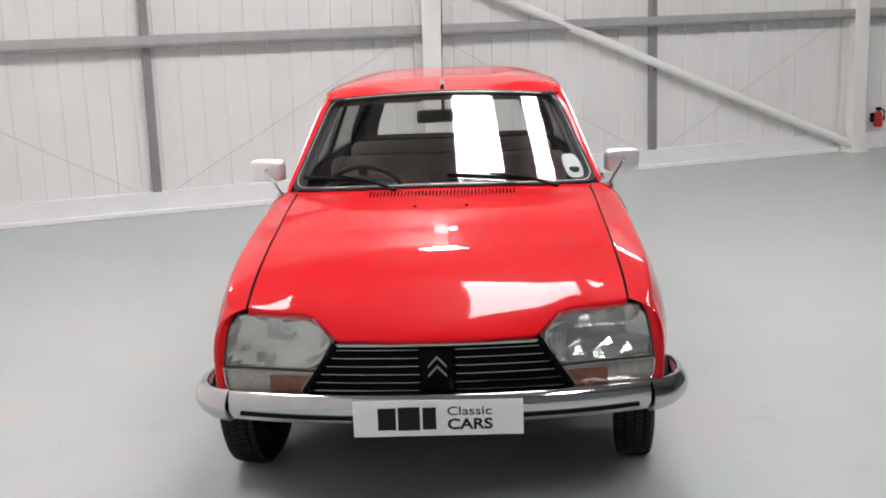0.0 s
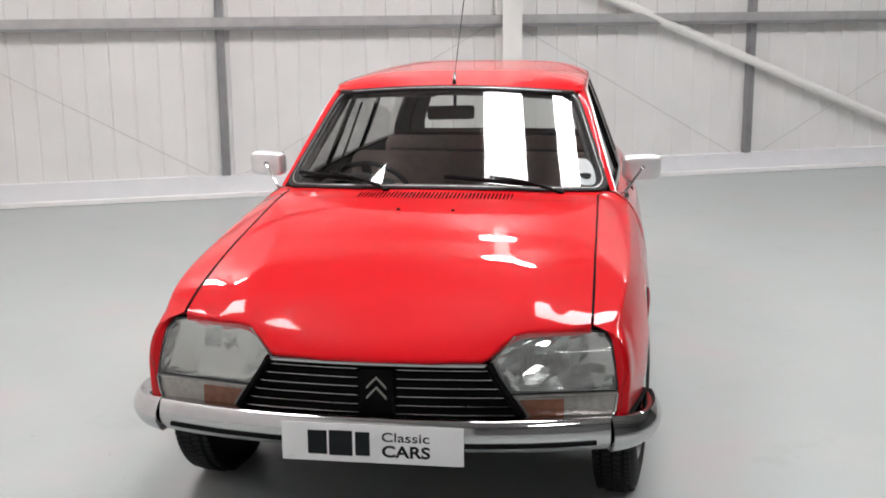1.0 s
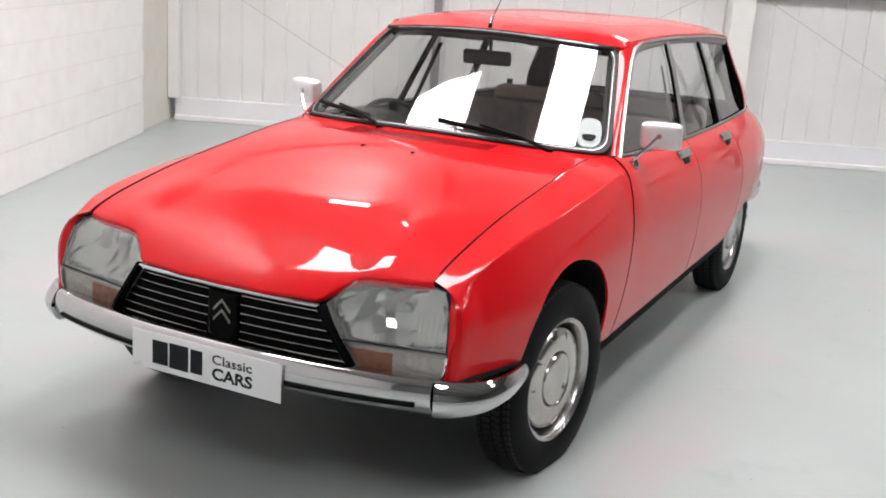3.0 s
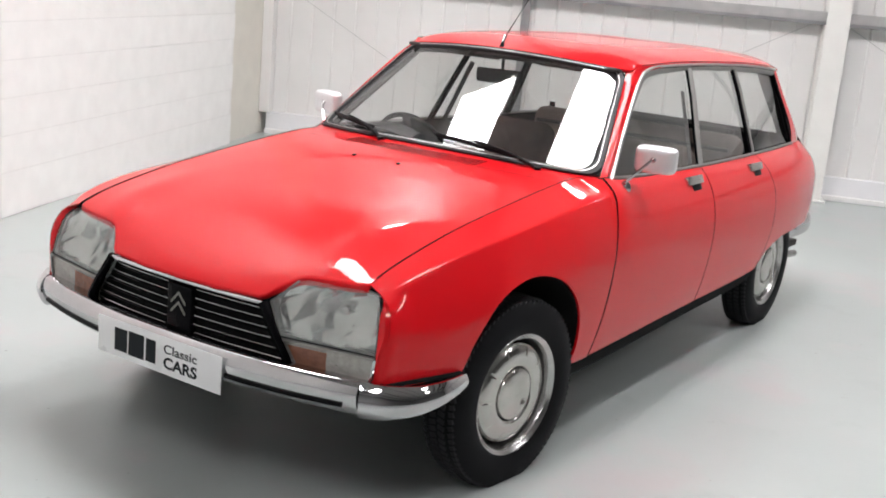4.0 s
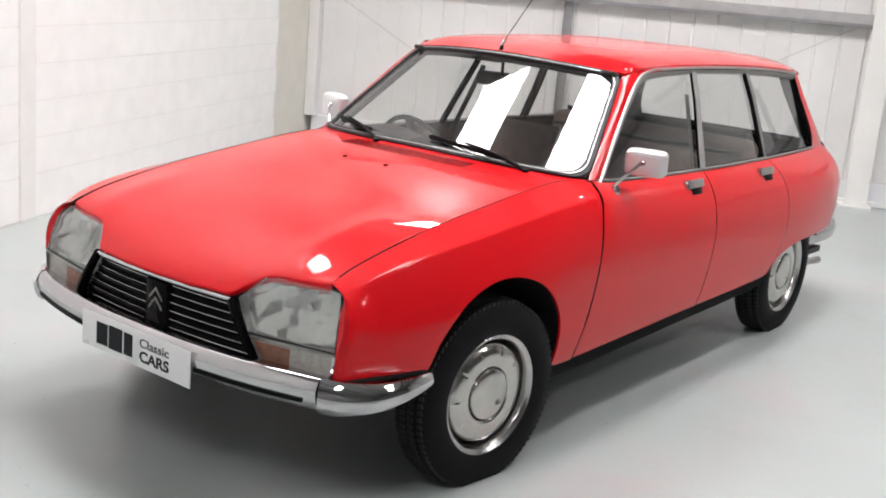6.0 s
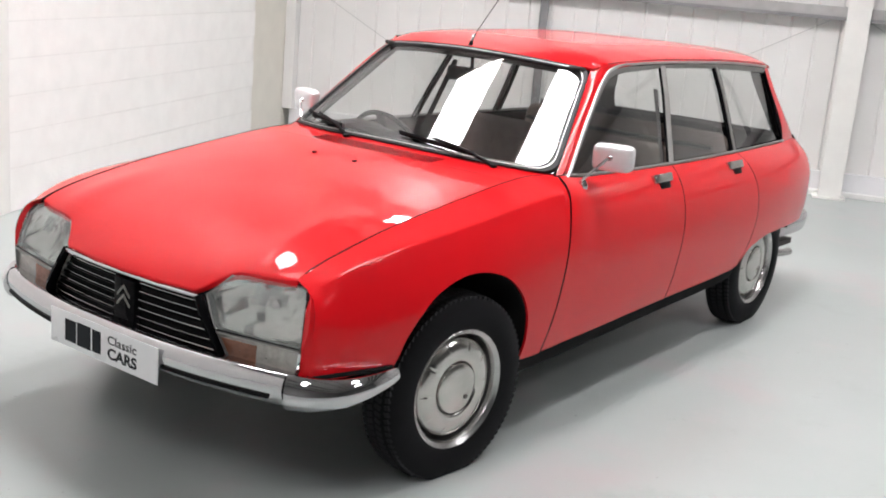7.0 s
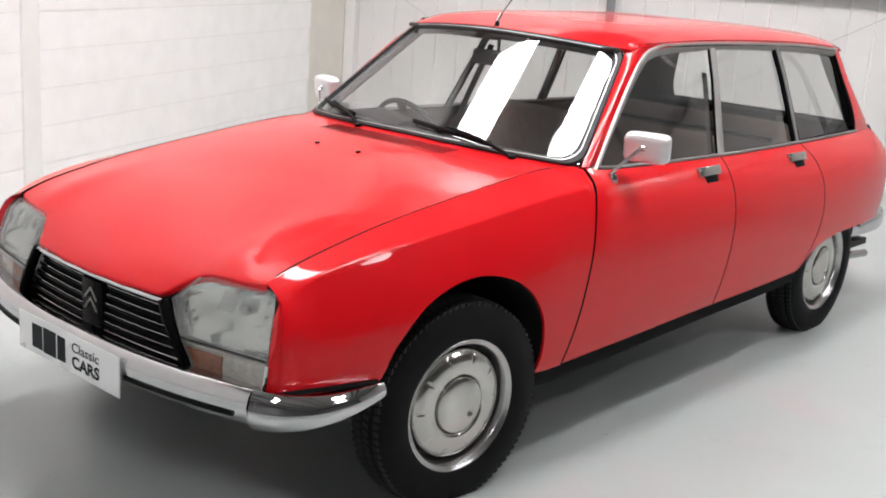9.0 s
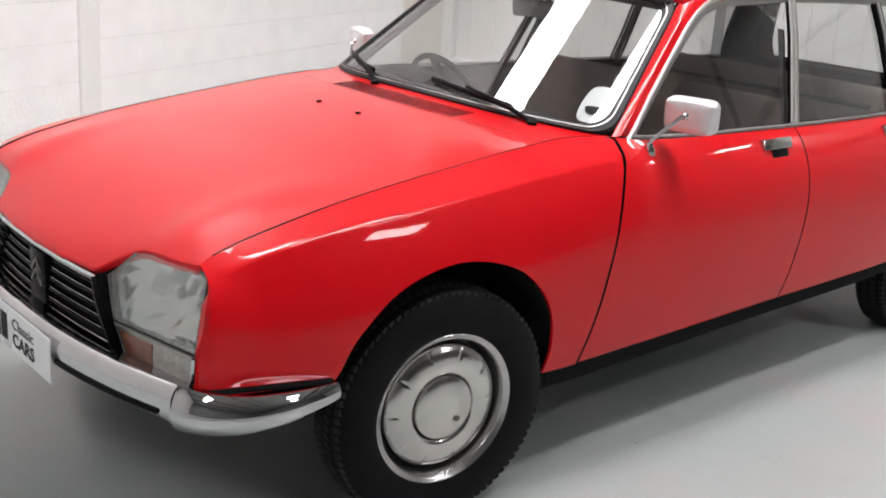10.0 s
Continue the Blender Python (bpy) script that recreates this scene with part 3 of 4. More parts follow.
xs = list(np.linspace(-0.6058, 0.6058, 73))
rows = []
for k in range(57):
    b = (k / 56) ** 1.5
    rows.append([(x, lerp(bonnet_front(x), bonnet_rear(x), b), bonnet_z(x, lerp(bonnet_front(x), bonnet_rear(x), b))) for x in xs])
lamp = [min(max((abs(x) - 0.318) / 0.07, 0), 1) for x in xs]
rows.insert(0, [(x, y + lerp(0.012, -0.006, k), z - lerp(0.014, 0.026, k)) for (x, y, z), k in zip(rows[0], lamp)])
rows.insert(1, [(x, y - lerp(0.001, 0.006, k), z - lerp(0.006, 0.006, k)) for (x, y, z), k in zip(rows[1], lamp)])
rows.append([(x, y + 0.001, z - 0.012) for x, y, z in rows[-1]])
rows = [[(r[0][0] - 0.0006, r[0][1], r[0][2] - 0.012)] + r + [(r[-1][0] + 0.0006, r[-1][1], r[-1][2] - 0.012)] for r in rows]
part("bonnet", grid(rows), RED, car)
rows = [[(x, y, bonnet_z(x, y) - 0.016) for x in np.linspace(-0.64, 0.64, 17)] for y in np.linspace(-0.60, 0.6, 20)]
part("engine_bay_edge", grid(rows), DARK, car)


def screen_base(a):
    return Vector((a * 0.655, 0.485 + 0.165 * abs(a) ** 2.8, 0.938 - 0.022 * a * a))


def screen_top(a):
    return Vector((a * 0.508, 0.948 + 0.122 * abs(a) ** 2.6, 1.303 - 0.032 * a * a))


# scuttle between bonnet and screen, with slots
def scuttle_pt(a, k):
    p = screen_base(a)
    x = p.x * 0.995
    y0 = bonnet_rear(x) + 0.0025
    y = lerp(y0, p.y + 0.01, k)
    z = lerp(bonnet_z(x, y0), p.z + 0.002, k ** 1.3)
    lim = side_x(y, TOP(y)) - 0.002
    e = min(max((abs(x) - lim + 0.12) / 0.12, 0.0), 1.0)
    z = lerp(z, TOP(y), e * e) if y < 0.66 else z
    return Vector((math.copysign(min(abs(x), lim), x), y, z))


part("scuttle_panel", grid([[scuttle_pt(a, k / 8) for a in np.linspace(-1, 1, 61)] for k in range(9)]), RED, car)
for k in range(42):
    a = (-0.29 + k * 0.58 / 41) / 0.652
    d = 0.0028 / 0.652
    up = Vector((0, 0, 0.0006))
    part("air_slot", prism([scuttle_pt(a - d, 0.06) + up, scuttle_pt(a + d, 0.06) + up, scuttle_pt(a + d, 0.66) + up, scuttle_pt(a - d, 0.66) + up], (0, 0, -0.004)), GLOSSBLACK, car, "", False)
for x in (-0.099, 0.099):
    part("washer_jet", box(x - 0.006, x + 0.006, 0.177, 0.191, bonnet_z(x, 0.184) - 0.002, bonnet_z(x, 0.184) + 0.005, 0.002), BLACK, car, "black washer jet")

# windscreen
def screen_pt(a, b, out=0.0):
    p = screen_base(a).lerp(screen_top(a), b)
    n = Vector((0.42 * a, -0.62, 0.74)).normalized()
    return p + n * out


part("windscreen", grid([[screen_pt(a, b) for a in np.linspace(-0.985, 0.985, 29)] for b in np.linspace(0.02, 0.98, 15)]), GLASS, car, "clear curved laminated windscreen")


def round_frame(da, db, r, n=8):
    """A rounded outline in the screen's own (a, b) square."""
    pts = []
    ra, rb = r, r * 1.5
    for cx, cy, t0 in ((1 - da - ra, 1 - db - rb, 0), (-1 + da + ra, 1 - db - rb, 90), (-1 + da + ra, db + rb, 180), (1 - da - ra, db + rb, 270)):
        for k in range(n + 1):
            t = radians(t0 + 90 * k / n)
            pts.append((cx + ra * math.cos(t), cy + rb * math.sin(t)))
    out = []
    for i, (a, b) in enumerate(pts):
        out.append((a, b))
        a2, b2 = pts[(i + 1) % len(pts)]
        m = int(math.hypot((a2 - a) * 0.6, (b2 - b) * 0.55) / 0.04)
        for k in range(1, m + 1):
            out.append((lerp(a, a2, k / (m + 1)), lerp(b, b2, k / (m + 1))))
    return out


def frame_ring(o0, i0, material, name, h):
    outer, inner = round_frame(*o0), round_frame(*i0)
    n = len(outer)
    # match by going round both outlines
    d = lambda p: math.atan2(p[1] - 0.5, p[0] * 1.1)
    rows = [[], [], [], []]
    for (a, b) in outer:
        t = d((a, b))
        j = min(range(len(inner)), key=lambda k: abs((d(inner[k]) - t + math.pi) % (2 * math.pi) - math.pi))
        ai, bi = inner[j]
        rows[0].append(screen_pt(a, b, 0.0))
        rows[1].append(screen_pt(lerp(a, ai, 0.15), lerp(b, bi, 0.15), h))
        rows[2].append(screen_pt(lerp(a, ai, 0.85), lerp(b, bi, 0.85), h))
        rows[3].append(screen_pt(ai, bi, 0.0))
    return part(name, grid(rows, closed=True), material, car)


frame_ring((-0.004, 0.000, 0.07), (0.044, 0.048, 0.09), SEALRUBBER, "screen_seal", 0.008)
frame_ring((0.0245, 0.0245, 0.08), (0.0282, 0.0287, 0.083), GUTTER, "screen_trim", 0.0100)

# roof
ROOF_EDGE = hermite((1.0, 1.10, 1.6, 2.2, 2.86, 3.0), (1.268, 1.288, 1.300, 1.290, 1.255, 1.240))
ROOF_MID = hermite((0.93, 1.0, 1.37, 2.0, 2.74, 3.0), (1.306, 1.318, 1.348, 1.352, 1.322, 1.298))


def roof_half(y):
    return glass_x(max(y, 1.1), ROOF_EDGE(y)) + 0.012 - 0.036 * max(0, (1.15 - y) / 0.15) - 0.022 * (max(0, y - 2.80) / 0.18) ** 2


rows = []
for k in range(37):
    b = k / 36
    row = []
    for j in range(41):
        a = -1 + j / 20
        yf = 0.945 + 0.122 * abs(a) ** 2.6
        y = lerp(yf, 2.985 - 0.035 * a * a, b)
        h = roof_half(y)
        x = a * h
        e = ROOF_EDGE(y)
        z = e + (ROOF_MID(y) - e) * (1 - abs(a) ** 5) * 1.0
        z = lerp(screen_top(a).z + 0.004, z, min(1, b / 0.055) ** 0.6) if b < 0.055 else z
        row.append((x, y, z))
    drop = lerp(0.026, 0.010, min(max((row[0][1] - 1.12) / 0.2, 0), 1))
    row = [(row[0][0] - 0.0015, row[0][1], row[0][2] - drop)] + row + [(row[-1][0] + 0.0015, row[-1][1], row[-1][2] - drop)]
    rows.append(row)
rows.insert(0, [(x, y + 0.001, z - 0.010) for x, y, z in rows[0]])
thicken(part("roof", grid(rows), RED, car), 0.003)
for s in (1, -1):
    part("roof_bead", sweep([(s * (roof_half(y) - 0.005), y, ROOF_EDGE(y) + (ROOF_MID(y) - ROOF_EDGE(y)) * 0.05 + 0.002) for y in np.linspace(1.15, 2.93, 24)], 0.002, 0.0018, 6), GLOSSBLACK, car)
rows = [[(a * (roof_half(y) - 0.035), y, ROOF_EDGE(y) + (ROOF_MID(y) - ROOF_EDGE(y)) * (1 - abs(a) ** 4) - 0.03) for a in np.linspace(-1, 1, 17)] for y in np.linspace(1.06, 2.93, 14)]
part("headlining", grid(rows), DARKLINER, car, "dark grey headlining")

# windows, pillars and bright trim
WIN_LOW = lambda y: TOP(y) + 0.012
WIN_TOP = hermite((1.05, 1.12, 1.6, 2.18, 2.84), (1.255, 1.270, 1.280, 1.266, 1.232))


def side_glass(ya0, yb0, ya1, yb1, s, top_front=None):
    rows = []
    for b in np.linspace(0, 1, 9):
        row = []
        for a in np.linspace(0, 1, 9):
            y0, y1 = lerp(ya0, ya1, b), lerp(yb0, yb1, b)
            y = lerp(y0, y1, a)
            z = lerp(WIN_LOW(y), WIN_TOP(y), b)
            row.append((s * (glass_x(y, z) - 0.012), y, z))
        rows.append(row)
    return grid(rows, s < 0)


def gl(y, z, s, out=0.0):
    return (s * (glass_x(y, z) + out), y, z)


def rear_side(a, b):
    """The body's side behind the last window, from the belt (b = 0) to the roof."""
    y = lerp(lerp(2.905, 2.832, b ** 1.2), lerp(3.19, 2.965, b ** 0.6), a)
    z = lerp(TOP(y) - 0.001, 1.258, b)
    x = lerp(glass_x(y, max(z, 0.9)) + 0.003, side_x(y, TOP(y)), (1 - b) ** 3) - 0.04 * a ** 3 * (1 - (1 - b) ** 3)
    return x, y, z


A_LINE = [(0.703, 0.905), (0.754, 0.95), (0.806, 1.0), (0.860, 1.05), (0.917, 1.10), (0.975, 1.15), (1.035, 1.20), (1.098, 1.242), (1.165, 1.272)]
for s in (1, -1):
    part("side_window", side_glass(0.73, 1.485, 1.15, 1.565, s), SIDEGLASS, car)
    part("side_window", side_glass(1.525, 2.165, 1.635, 2.15, s), SIDEGLASS, car)
    part("side_window", side_glass(2.21, 2.89, 2.205, 2.82, s), SIDEGLASS, car)
    # bright gutter from the pillar foot over the doors
    line = [gl(y, z, s, 0.006) for y, z in A_LINE] + [gl(y, ROOF_EDGE(y) - 0.006, s, 0.006) for y in np.linspace(1.26, 2.86, 20)]
    part("gutter_trim", sweep(smooth_path(line, 3), 0.007, 0.0075, 8), GUTTER, car, "bright metal gutter trim")
    part("gutter_seal", sweep(smooth_path([gl(y, ROOF_EDGE(y) - 0.0145, s, 0.002) for y in np.linspace(1.24, 2.85, 20)], 2), 0.004, 0.003, 8), GLOSSBLACK, car)
    # window frame tops in dull metal
    part("window_frame", sweep([gl(y, z - 0.0, s, -0.002) for y, z in ((0.735, 0.915), (0.79, 0.965), (0.845, 1.015), (0.90, 1.063), (0.96, 1.115), (1.02, 1.163), (1.08, 1.208), (1.135, 1.243), (1.20, 1.262), (1.3, 1.271), (1.6, 1.281), (1.9, 1.276), (2.18, 1.267), (2.5, 1.252), (2.84, 1.230))], 0.006, 0.013, 8), SILVER, car)
    belt = [gl(y, TOP(y) + 0.006, s, 0.003) for y in np.linspace(0.715, 2.91, 30)]
    part("belt_trim", sweep(belt, 0.006, 0.007, 8), SILVER, car, "dull bright strip under the windows")
    for pts, w, m in (([(1.497, 0.90), (1.535, 1.03), (1.575, 1.16), (1.603, 1.275)], 0.013, SILVER), ([(1.520, 0.90), (1.556, 1.03), (1.596, 1.16), (1.624, 1.275)], 0.012, SILVER),
                      ([(1.483, 0.89), (1.521, 1.03), (1.561, 1.16), (1.589, 1.27)], 0.0045, GLOSSBLACK),
                      ([(2.172, 0.895), (2.176, 1.03), (2.172, 1.16), (2.162, 1.265)], 0.005, GLOSSBLACK), ([(2.194, 0.893), (2.197, 1.03), (2.193, 1.16), (2.183, 1.265)], 0.011, SILVER), ([(2.152, 0.89), (2.156, 1.03), (2.152, 1.16), (2.142, 1.265)], 0.0045, GLOSSBLACK),
                      ([(2.212, 0.893), (2.214, 1.03), (2.21, 1.16), (2.2, 1.262)], 0.005, GLOSSBLACK),
                      ([(2.905, 0.895), (2.89, 1.0), (2.86, 1.12), (2.832, 1.232)], 0.006, GLOSSBLACK)):
        part("window_pillar", sweep([gl(y, z, s, 0.0 if m is SILVER else -0.004) for y, z in pts], w, 0.006, 8, up=(1, 0, 0.4)), m, car)
    # windscreen pillar in red
    rows = []
    for k in range(18):
        b = k / 16
        p = screen_pt(s * 1.0, b)
        i = b * (len(A_LINE) - 1)
        j = min(int(i), len(A_LINE) - 2)
        y, z = lerp(A_LINE[j][0], A_LINE[j + 1][0], i - j), lerp(A_LINE[j][1], A_LINE[j + 1][1], i - j)
        # same height on both edges
        zz = p.z
        y = float(np.interp(zz, [q[1] for q in A_LINE], [q[0] for q in A_LINE]))
        q = Vector(gl(y, zz, s, 0.004))
        mid = (p + q) / 2 + Vector((s * 0.010, -0.010, 0.004))
        rows.append([p, p.lerp(mid, 0.6) + Vector((s * 0.002, -0.003, 0)), mid, q.lerp(mid, 0.4), q])
    thicken(part("windscreen_pillar", grid(rows, s > 0), RED, car), 0.003)
    # rear pillar and tail side above the belt
    rows = [[(s * x, y, z) for x, y, z in [rear_side(a, b) for a in np.linspace(0, 1, 9)]] for b in np.linspace(0, 1, 16)]
    thicken(part("rear_pillar", grid(rows, s < 0), RED, car), 0.004)

# tail
tail_rows = []
for z in np.linspace(0.44, 0.885, 14):
    y = TAIL(z)
    w = side_x(y, z)
    tail_rows.append([(a * w, y + 0.03 * (1 - a * a), z) for a in np.linspace(-1, 1, 17)])
thicken(part("tailgate", grid(tail_rows, True), RED, car), 0.004)
rows = [[(a * rear_side(1, b)[0], rear_side(1, b)[1] + 0.03 * (1 - a * a), rear_side(1, b)[2]) for a in np.linspace(-1, 1, 27)] for b in (0, 0.06, 0.2, 0.35, 0.5, 0.65, 0.78, 0.88, 1)]
bm = bmesh.new()
grid([r for r in rows[:2]], True, bm)
grid([r for r in rows[7:]], True, bm)
grid([r[:3] for r in rows[1:8]], True, bm)
grid([r[24:] for r in rows[1:8]], True, bm)
thicken(part("tailgate_frame", bm, RED, car), 0.004)
part("rear_window", grid([r[2:25] for r in rows[1:8]], True), GLASS, car)
bm = bmesh.new()
rows = [[(x * 0.97, y - 0.03, z) for x, y, z in r] for r in rows]
grid(rows[:2], True, bm)
grid(rows[7:], True, bm)
grid([r[:3] for r in rows[1:8]], True, bm)
grid([r[24:] for r in rows[1:8]], True, bm)
part("tailgate_trim", bm, TRIMCARD, car)
part("rear_bumper", sweep(smooth_path([(s * x, y, z) for s, q in ((1, 1), (-1, -1)) for x, y, z in [(0.672, 2.93, 0.41), (0.695, 3.08, 0.418), (0.690, 3.24, 0.425), (0.62, 3.37, 0.43), (0.40, 3.42, 0.43), (0.1, 3.43, 0.43)][::q]], 6), 0.018, 0.042, 14, square=0.2), CHROME, car, "chrome rear bumper")
part("exhaust_pipe", sweep([(0.56, 2.9, 0.235), (0.60, 3.10, 0.235), (0.635, 3.27, 0.235)], 0.02, 0.02, 14), STEEL, car, "dull steel exhaust tailpipe")
part("mud_flap", box(0.60, 0.665, 2.90, 2.91, 0.36, 0.47, 0.002), BLACK, car)

for s in (1, -1):
    # dark cord in the bonnet gap, standing in for the shade there
    part("bonnet_gap_shade", sweep([(s * (0.6078 if y < 0.44 else side_x(y, TOP(y)) - 0.003), y, TOP(y) - 0.0006) for y in np.linspace(-0.572, 0.60, 48)], 0.0024, 0.0022, 8), DARK, car)

# underside
part("underbody", box(-0.54, 0.54, -0.40, 3.2, 0.27, 0.33, 0.01), DARK, car)
# low box added to keep light from the floor under the sills
part("sill_light_block", box(-0.58, 0.58, 0.46, 2.12, 0.19, 0.32, 0.01), DARK, car)
part("front_valance", grid([[(a * 0.58, -0.66 + 0.06 * a * a + (0.44 - z) * 0.6, z) for a in np.linspace(-1, 1, 13)] for z in (0.37, 0.40, 0.43, 0.46)]), DARK, car)
part("bulkhead", box(-0.62, 0.62, 0.40, 0.44, 0.30, 0.88), DARK, car)
part("front_core", box(-0.58, 0.58, -0.56, -0.54, 0.41, 0.68), DARK, car)

# bumper: a swept section with a rubber strip and two wrapped ends
def bumper_y(x):
    return -0.792 + 0.10 * (abs(x) / 0.67) ** 2.4


sec = [(0.085, 0.094), (0.050, 0.099), (0.020, 0.103), (0.008, 0.1025), (0.000, 0.098), (-0.006, 0.089), (-0.011, 0.076), (-0.0135, 0.062), (-0.0125, 0.048), (-0.008, 0.032), (0.0, 0.018), (0.011, 0.007), (0.024, 0.001), (0.034, 0.0)]
rows = []
for x in np.linspace(-0.668, 0.668, 49):
    k = abs(x) / 0.668
    z0 = 0.384 - 0.002 * k
    rows.append([(x, bumper_y(x) + dy, z0 + dz) for dy, dz in sec])
front_bumper = part("front_bumper", grid(rows, closed=True), CHROME, car, "chrome front bumper")
for s in (1, -1):
    strip = [(s * x, bumper_y(x) - 0.009, 0.4165) for x in np.linspace(0.262, 0.628, 14)]
    part("bumper_strip", sweep(strip, 0.007, 0.0068, 10, square=0.4), BLACK, front_bumper, "black rubber strip")
    path = smooth_path([(0.670, -0.692, 0), (0.735, -0.655, 0), (0.785, -0.585, 0), (0.805, -0.50, 0), (0.806, -0.42, 0), (0.800, -0.352, 0)], 10)
    rows = []
    for i, p in enumerate(path):
        t = i / (len(path) - 1)
        d = (path[min(i + 1, len(path) - 1)] - path[max(i - 1, 0)]).normalized()
        nrm = Vector((d.y, -d.x, 0))
        lo, hi = lerp(0.380, 0.416, t ** 1.6), lerp(0.487, 0.461, t)
        bulge = lerp(0.034, 0.014, t ** 1.6)
        row = []
        for c in np.linspace(0, 1, 25):
            w = math.sin(math.pi * (0.04 + 0.92 * c ** 0.85)) ** 0.75
            q = p + nrm * (bulge * w - 0.012)
            row.append((s * q.x, q.y, lerp(lo, hi, c)))
        rows.append([(s * (p.x - nrm.x * 0.03), p.y - nrm.y * 0.03, lo + 0.004)] + row + [(s * (p.x - nrm.x * 0.016), p.y - nrm.y * 0.016, hi - 0.0005), (s * (p.x - nrm.x * 0.030), p.y - nrm.y * 0.030, hi - 0.007), (s * (p.x - nrm.x * 0.075), p.y - nrm.y * 0.075, hi - 0.034)])
    bm = grid(rows, s > 0)
    bm.verts.ensure_lookup_table()
    w = len(rows[0])
    bm.faces.new([bm.verts[(len(rows) - 1) * w + k] for k in range(w)])
    bm.faces.new([bm.verts[k] for k in range(w)])
    part("bumper_end", bm, CHROME, front_bumper, "bulbous chrome bumper end")

# plate
plate = part("front_plate", box(-0.262, 0.262, -0.806, -0.802, 0.360, 0.474, 0.0015), PLATEWHITE, car, "white plate with dark lettering bars")
BARS = [(-0.186, -0.130, 0.381, 0.452), (-0.124, -0.056, 0.379, 0.454), (-0.048, -0.006, 0.381, 0.452)]
for x0, x1, z0, z1 in BARS:
    part("lettering_bar", box(x0, x1, -0.8072, -0.8055, z0, z1, 0.0), PLATEINK, plate, "", False)


def lettering(text, x, z, width, height, y, bold=0.0):
    """Flat raised letters fitted into a width and a height."""
    cu = bpy.data.curves.new("text", "FONT")
    cu.body, cu.extrude, cu.offset = text, 0.02, bold
    tmp = bpy.data.objects.new("text", cu)
    scene.collection.objects.link(tmp)
    bpy.context.view_layer.update()
    me = bpy.data.meshes.new_from_object(tmp.evaluated_get(bpy.context.evaluated_depsgraph_get()))
    bpy.data.objects.remove(tmp)
    bm = bmesh.new()
    bm.from_mesh(me)
    bpy.data.meshes.remove(me)
    x0, x1 = min(v.co.x for v in bm.verts), max(v.co.x for v in bm.verts)
    z0, z1 = min(v.co.y for v in bm.verts), max(v.co.y for v in bm.verts)
    for v in bm.verts:
        v.co = Vector((x + (v.co.x - x0) / (x1 - x0) * width, y - v.co.z * 0.04, z + (v.co.y - z0) / (z1 - z0) * height))
    bmesh.ops.recalc_face_normals(bm, faces=bm.faces[:])
    return bm


part("lettering", lettering("Classic", 0.029, 0.4255, 0.136, 0.028, -0.8062, 0.008), PLATEINK, plate, "", False)
part("lettering", lettering("CARS", 0.029, 0.379, 0.138, 0.036, -0.8062, 0.028), PLATEINK, plate, "", False)

# grille
def grille_y(x, z):
    return -0.708 + 0.035 * (abs(x) / 0.43) ** 2 - 0.06 * (0.63 - z) / 0.18 * 0.2


def grille_half(z):
    return lerp(0.435, 0.318, min(max((z - 0.462) / 0.165, 0), 1))


grille = part("grille", grid([[(a * grille_half(z), grille_y(a * grille_half(z), z) + 0.012, z) for a in np.linspace(-1, 1, 21)] for z in np.linspace(0.452, 0.638, 10)]), BLACK, car, "black grille with thin bright bars")
for s in (1, -1):
    for k, z in enumerate((0.609, 0.583, 0.557, 0.531, 0.505, 0.480)):
        x1 = grille_half(z) - 0.012
        pts = [(s * x, grille_y(x, z) - 0.004, z) for x in np.linspace(0.058, x1, 10)]
        part("grille_bar", sweep(pts, 0.003, 0.0017, 6), CHROME, grille)
        pts = [(s * x, grille_y(x, z) + 0.001, z - 0.007) for x in np.linspace(0.055, x1, 6)]
        part("grille_slat", sweep(pts, 0.010, 0.0045, 6), GLOSSBLACK, grille)
    # black surround up the lamp's inner edge
    pts = [(s * x, y, z) for x, y, z in ((0.320, -0.708, 0.632), (0.345, -0.712, 0.59), (0.375, -0.712, 0.545), (0.405, -0.708, 0.50), (0.428, -0.700, 0.462))]
    part("grille_surround", sweep(pts, 0.018, 0.012, 8), GLOSSBLACK, grille)
part("grille_strip", sweep([(x, grille_y(x, 0.63) - 0.020, 0.629) for x in np.linspace(-0.316, 0.316, 25)], 0.008, 0.0065, 8), CHROME, grille, "bright strip along the grille top")
part("badge_block", box(-0.052, 0.052, -0.728, -0.700, 0.470, 0.612, 0.008), GLOSSBLACK, grille)
for dz in (0.004, -0.026):
    bm = bmesh.new()
    for s in (1, -1):
        prism([(0, -0.7315, 0.588 + dz), (s * 0.029, -0.7315, 0.557 + dz), (s * 0.029, -0.7315, 0.5495 + dz), (0, -0.7315, 0.5805 + dz)], (0, 0.006, 0), bm)
    part("badge_bar", bm, BADGE, grille, "", False)

# headlamps
def lamp_pt(x, z, dy=0.0):
    """The lamp face leans back towards the wing and the top."""
    return Vector((x, -0.700 + 0.15 * max(x - 0.36, 0) ** 1.1 + 0.25 * max(z - 0.56, 0) + 0.5 * max(z - 0.66, 0) + dy, z))


LENS = [(0.325, 0.632), (0.392, 0.699), (0.43, 0.707), (0.61, 0.710), (0.647, 0.703), (0.665, 0.678), (0.680, 0.60), (0.685, 0.552), (0.383, 0.540)]
INDI = [(0.390, 0.534), (0.685, 0.545), (0.679, 0.49), (0.669, 0.474), (0.432, 0.470)]


